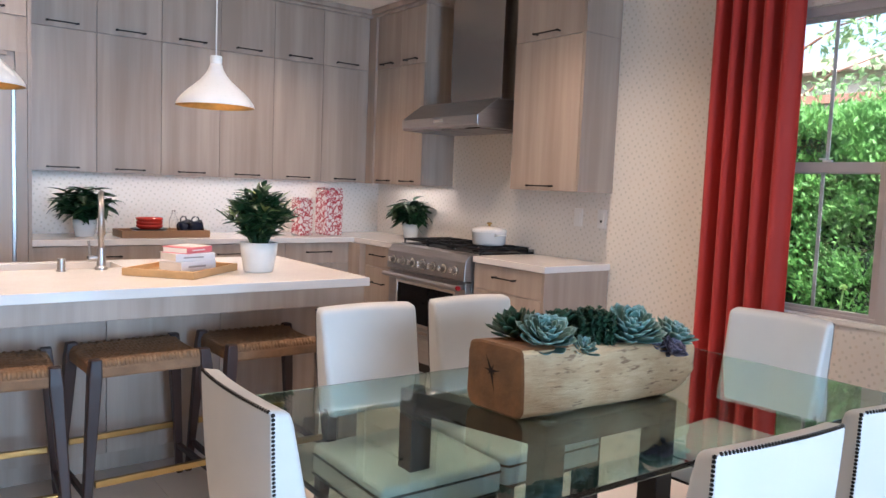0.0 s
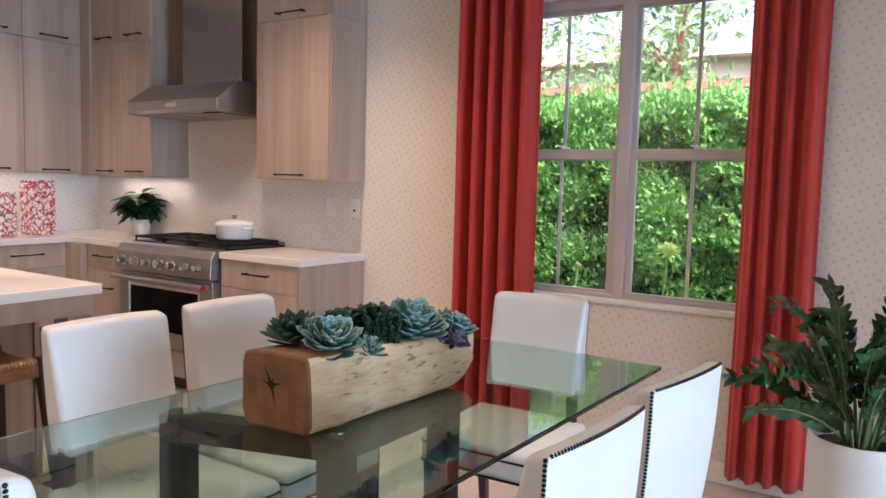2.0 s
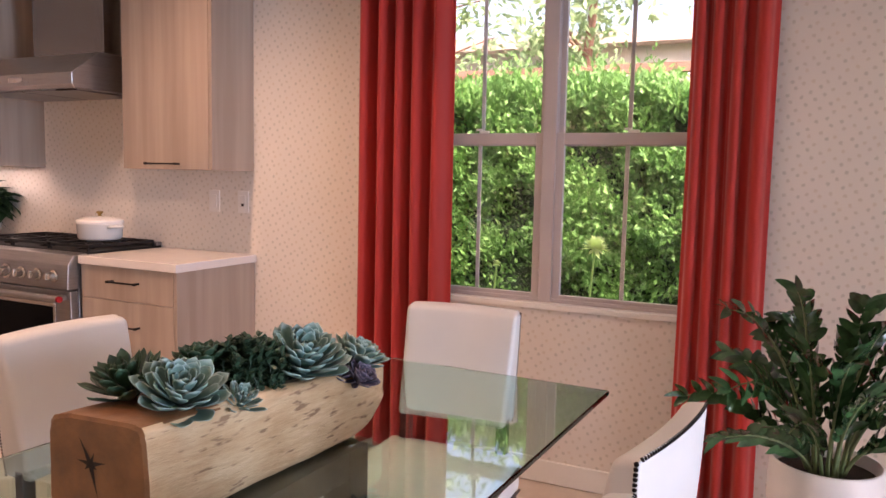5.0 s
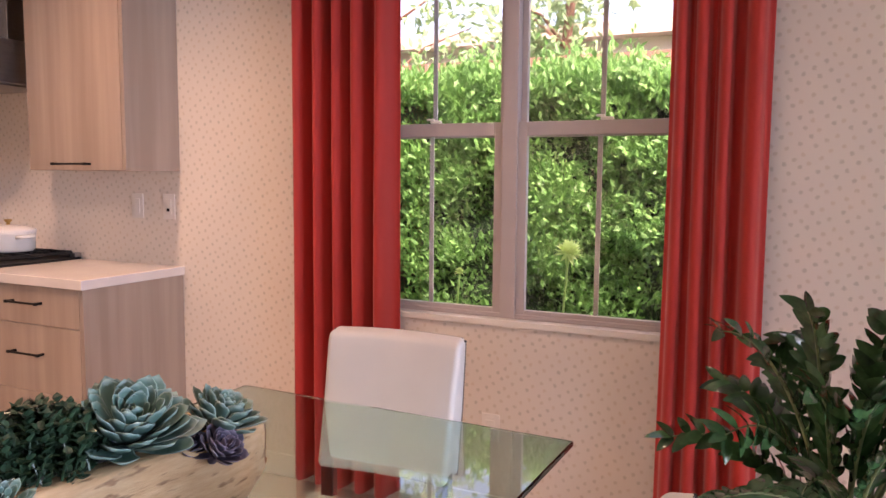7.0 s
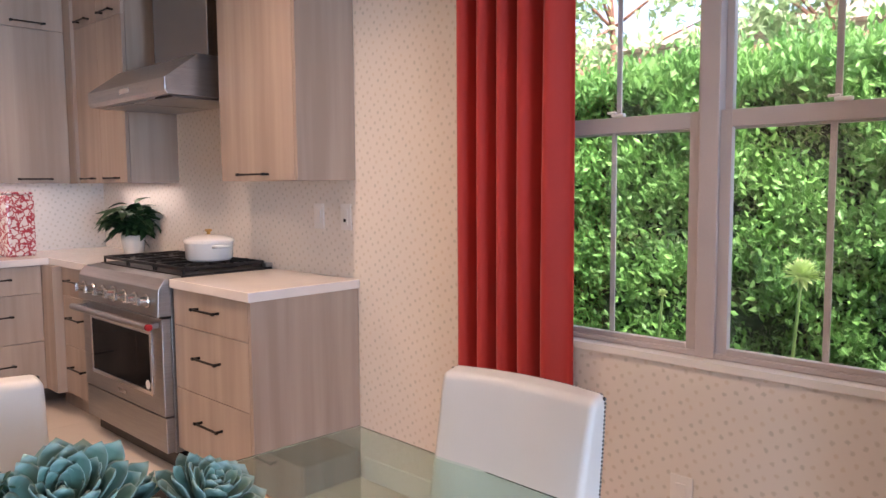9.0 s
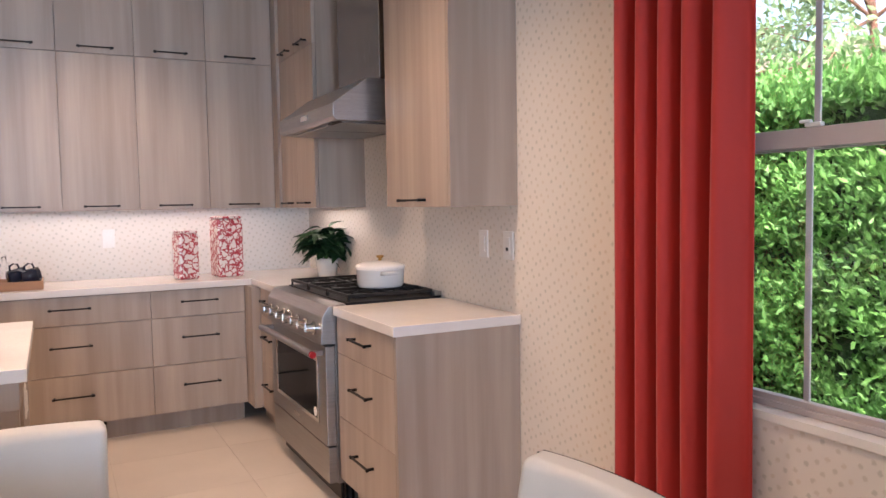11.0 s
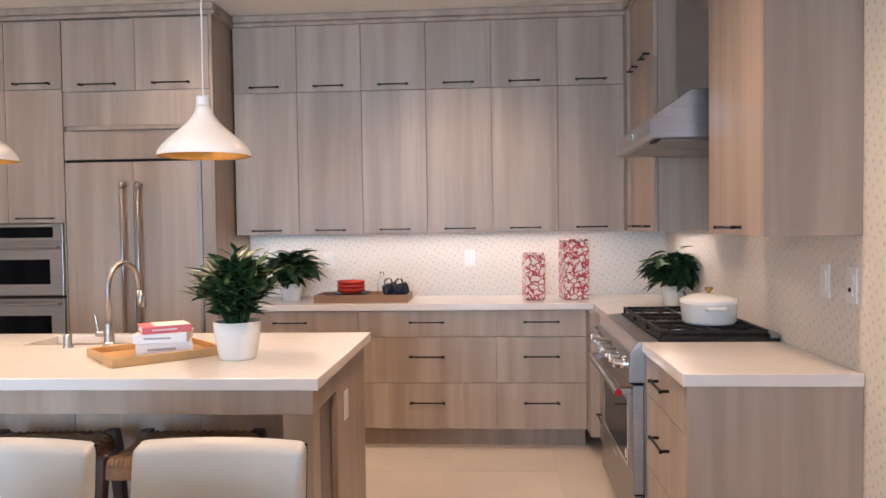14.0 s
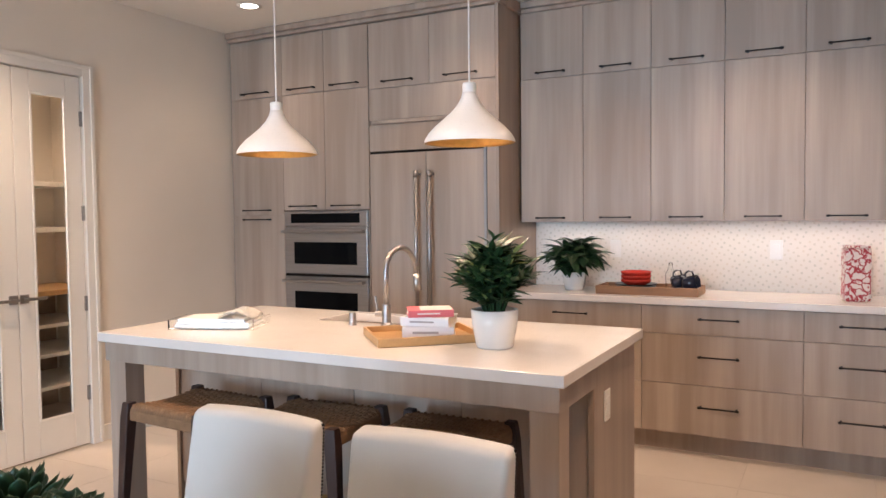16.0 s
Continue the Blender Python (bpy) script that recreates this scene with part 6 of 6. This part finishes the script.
bm = boxes((-0.19, 0.19, -0.11, 0.11, 0, 0.005), (-0.19, 0.19, -0.115, -0.11, 0, 0.045), (-0.19, 0.19, 0.11, 0.115, 0, 0.045), (-0.195, -0.19, -0.115, 0.115, 0, 0.045), (0.19, 0.195, -0.115, 0.115, 0, 0.045))
bmesh.ops.transform(bm, matrix=at, verts=bm.verts)
part("tray_shell", bm, ACRYLIC, ac).visible_shadow = False
bm = bmesh.new()
for lay in range(3):
    box(bm, -0.175 + 0.006 * lay, 0.17 - 0.012 * lay, -0.10 + 0.004 * lay, 0.095, 0.006 + 0.0135 * lay, 0.020 + 0.0135 * lay, bevel=0.006, seg=3)
g = [[bm.verts.new((0.02 + 0.15 * i / 20, -0.095 + 0.18 * j / 10, 0.047 + 0.038 * math.sin(math.pi * i / 20) ** 0.8 * (0.7 + 0.3 * math.sin(j * 0.9)) + 0.010 * noise.noise(Vector((i * 0.45, j * 0.5, 3))))) for j in range(11)] for i in range(21)]
top_faces = [bm.faces.new((g[i][j], g[i + 1][j], g[i + 1][j + 1], g[i][j + 1])) for i in range(20) for j in range(10)]
bmesh.ops.solidify(bm, geom=top_faces, thickness=0.006)
for v in bm.verts:
    v.co.z += 0.003 * noise.noise(Vector((v.co.x * 25, v.co.y * 25, v.co.z * 25)))
bmesh.ops.recalc_face_normals(bm, faces=bm.faces)
bmesh.ops.transform(bm, matrix=at, verts=bm.verts)
solid("tea_towel", bm, LINEN, "folded white linen towel lying in the acrylic tray", "towel", smooth=True)

# ---- garden outside the window ----
solid("ground", boxes((EAST + 0.2, 160.0, -80.0, 90.0, -0.30, -0.05)), LAWN, "dark garden soil and lawn", "ground", "structure")
HX0, HX1, HG0, HG1, HT = 5.55, 6.35, -0.6, 6.4, 1.85


def leaf_cloud(name, centres, normals, size, mat, label, category, seed, per):
    """Sprigs of small pointed leaves at the given places, as one mesh."""
    rg_ = np.random.default_rng(seed)
    n = len(centres) * per
    c = np.repeat(centres, per, axis=0)
    nr = np.repeat(normals, per, axis=0)
    axis = nr + rg_.normal(0, 0.75, (n, 3))
    axis /= np.linalg.norm(axis, axis=1)[:, None]
    side = np.cross(axis, rg_.normal(0, 1, (n, 3)))
    side /= np.linalg.norm(side, axis=1)[:, None] + 1e-9
    up = np.cross(axis, side)
    ln = size * rg_.uniform(0.7, 1.25, (n, 1))
    base = c + rg_.normal(0, size * 0.75, (n, 3))
    v = np.stack([base, base + axis * ln * 0.45 + side * ln * 0.23 + up * ln * 0.06, base + axis * ln, base + axis * ln * 0.45 - side * ln * 0.23 + up * ln * 0.06], axis=1).reshape(-1, 3)
    me = bpy.data.meshes.new(name)
    me.from_pydata(v.tolist(), [], np.arange(n * 4).reshape(-1, 4).tolist())
    me.materials.append(mat)
    return tagged(new(name, me), label, category, "", "stuff")


rg_ = np.random.default_rng(4)
n = 34000
hy = rg_.uniform(HG0, HG1, n)
hz = rg_.uniform(-0.02, HT, n)
lump = np.array([noise.noise(Vector((a * 2.2, b * 2.6, 0.0))) * 0.26 + noise.noise(Vector((a * 6.5, b * 6.5, 4.0))) * 0.17 for a, b in zip(hy, hz)])
hx = HX0 + 0.14 - lump + rg_.exponential(0.09, n)
front = np.stack([hx, hy, hz], axis=1)
nt_ = 9000
ty = rg_.uniform(HG0, HG1, nt_)
tx = rg_.uniform(HX0, HX1, nt_)
tz = HT + np.array([noise.noise(Vector((a * 2.5, b * 2.5, 7.0))) * 0.12 + noise.noise(Vector((a * 9, b * 9, 2.0))) * 0.08 for a, b in zip(ty, tx)]) + rg_.exponential(0.035, nt_)
top = np.stack([tx, ty, tz], axis=1)
leaf_cloud("hedge_leaves", np.concatenate([front, top]), np.concatenate([np.tile([-0.75, 0, 0.85], (n, 1)), np.tile([-0.15, 0, 1.25], (nt_, 1))]), 0.052, HEDGE_LEAF, "dense clipped green hedge of small leaves", "hedge", 6, 5)
# solid dark box: the shade between the leaves is put into its colour
solid("hedge_core", boxes((HX0 + 0.22, HX1, HG0, HG1, -0.05, HT - 0.06)), HEDGE_CORE, "dark backing box standing in for shade inside the hedge", "hedge", "stuff")

fence = thing("garden_fence", (7.9, 4.0, -0.05), "weathered brown board fence behind the hedge", "fence")
for k in range(60):
    y = -1.0 + k * 0.2
    part("board", boxes((7.88, 7.905, y + 0.003, y + 0.197, -0.05, 2.30 + 0.012 * math.sin(k * 2.3))), FENCE_WOOD, fence)
part("top_rail", boxes((7.85, 7.93, -1.0, 11.0, 2.315, 2.40)), BARK, fence, "darker brown top rail")
house = thing("neighbour_house", (16.0, 6.0, -0.05), "pale stucco house beyond the fence", "house")
part("wall", boxes((14.0, 22.0, -14.0, 26.0, -0.05, 3.72)), STUCCO, house)
part("eave", boxes((13.6, 14.0, -14.2, 26.2, 3.62, 3.84)), FENCE_WOOD, house)


def tree(loc, height, lean, crown_c, crown_r, count, seed, label, trunk_r=0.075):
    rnd = random.Random(seed)
    t = thing("garden_tree", loc, label, "tree")
    base = Vector(loc)
    pts = [base + Vector((lean[0] * q, lean[1] * q, height * q)) + Vector((0.05 * math.sin(6 * q + seed), 0.05 * math.cos(5 * q), 0)) for q in [k / 8 for k in range(9)]]
    part("trunk", tube(bmesh.new(), pts, [trunk_r * (1 - 0.6 * k / 8) for k in range(9)], 12), BARK, t, "red-brown trunk", True)
    cl, nm = [], []
    for k in range(count):
        b = pts[rnd.randrange(3, 9)]
        d = Vector((rnd.gauss(0, 1), rnd.gauss(0, 1), rnd.gauss(0.35, 0.7))).normalized() * crown_r * rnd.uniform(0.45, 1.05)
        e = b + d
        limb = tube(bmesh.new(), [b, (b + e) / 2 + Vector((0, 0, 0.12)), e], [0.022, 0.014, 0.005], 6)
        part("limb", limb, BARK, t)
        for j in range(20):
            s = rnd.uniform(0.3, 1.05)
            p = b.lerp(e, s) + Vector((rnd.gauss(0, 0.16), rnd.gauss(0, 0.16), rnd.gauss(-0.02, 0.14)))
            cl.append(tuple(p))
            nm.append((rnd.gauss(0, 0.5), rnd.gauss(0, 0.5), -0.6))
    cr = leaf_cloud("crown", np.array(cl), np.array(nm), 0.115, TREE_LEAF, "", "", seed, 9)
    del cr["kind"]
    cr.parent = t
    cr.matrix_parent_inverse = Matrix.Translation(base).inverted()
    tagged(cr, "loose crown of yellow-green leaves")


tree((8.9, 3.15, -0.05), 5.4, (0.15, -0.25), 3.5, 1.5, 26, 3, "slender garden tree with red-brown bark")
tree((9.4, 5.3, -0.05), 5.0, (0.0, 0.3), 3.5, 1.6, 34, 5, "leafy garden tree behind the fence", 0.06)
tree((10.5, 8.2, -0.05), 5.5, (0.0, 0.2), 3.5, 1.9, 34, 7, "leafy garden tree behind the fence", 0.07)
tree((9.8, 1.0, -0.05), 5.2, (0.1, 0.2), 3.5, 1.5, 22, 9, "leafy garden tree behind the fence", 0.06)


def flower(x, y, z, r, seed, label):
    rnd = random.Random(seed)
    f = thing("garden_flower", (x, y, -0.05), label, "flower")
    part("stalk", tube(bmesh.new(), [(x, y + 0.05, -0.05), (x, y + 0.035, z * 0.5), (x, y + 0.01, z * 0.85), (x, y, z)], 0.006, 8), STALK, f, "pale green stalk", True)
    bm = bmesh.new()
    for k in range(150):
        d = Vector((rnd.gauss(0, 1), rnd.gauss(0, 1), rnd.gauss(1.0, 0.6))).normalized()
        m = d.to_track_quat("X", "Z").to_matrix().to_4x4()
        m.translation = Vector((x, y, z))
        add_leaf(bm, m, leaf_grid(r * rnd.uniform(0.75, 1.1), r * 0.34, 0.3, 0.1, 3))
    part("flower_head", bm, FLOWER, f, "pale yellow-green flower head")


flower(4.62, 1.697, 0.972, 0.074, 2, "tall pale flower head outside the window")
flower(4.62, 2.243, 0.856, 0.026, 3, "small pale flower bud outside the window")

# ---- floor tiles ----
step = 0.61
me = mesh_of("floor_tile", boxes((0.0009, step - 0.0009, 0.0009, step - 0.0009, -0.006, 0.0)), TILE)
x = WEST - 0.02
while x < EAST:
    y = SOUTH + 0.13
    while y < NORTH:
        if x + step < EAST + 0.12 and y + step < NORTH + 0.12:
            t_ = new("tile", me)
            t_.parent = floor
            t_.location = (x, y, 0)
        y += step
    x += step
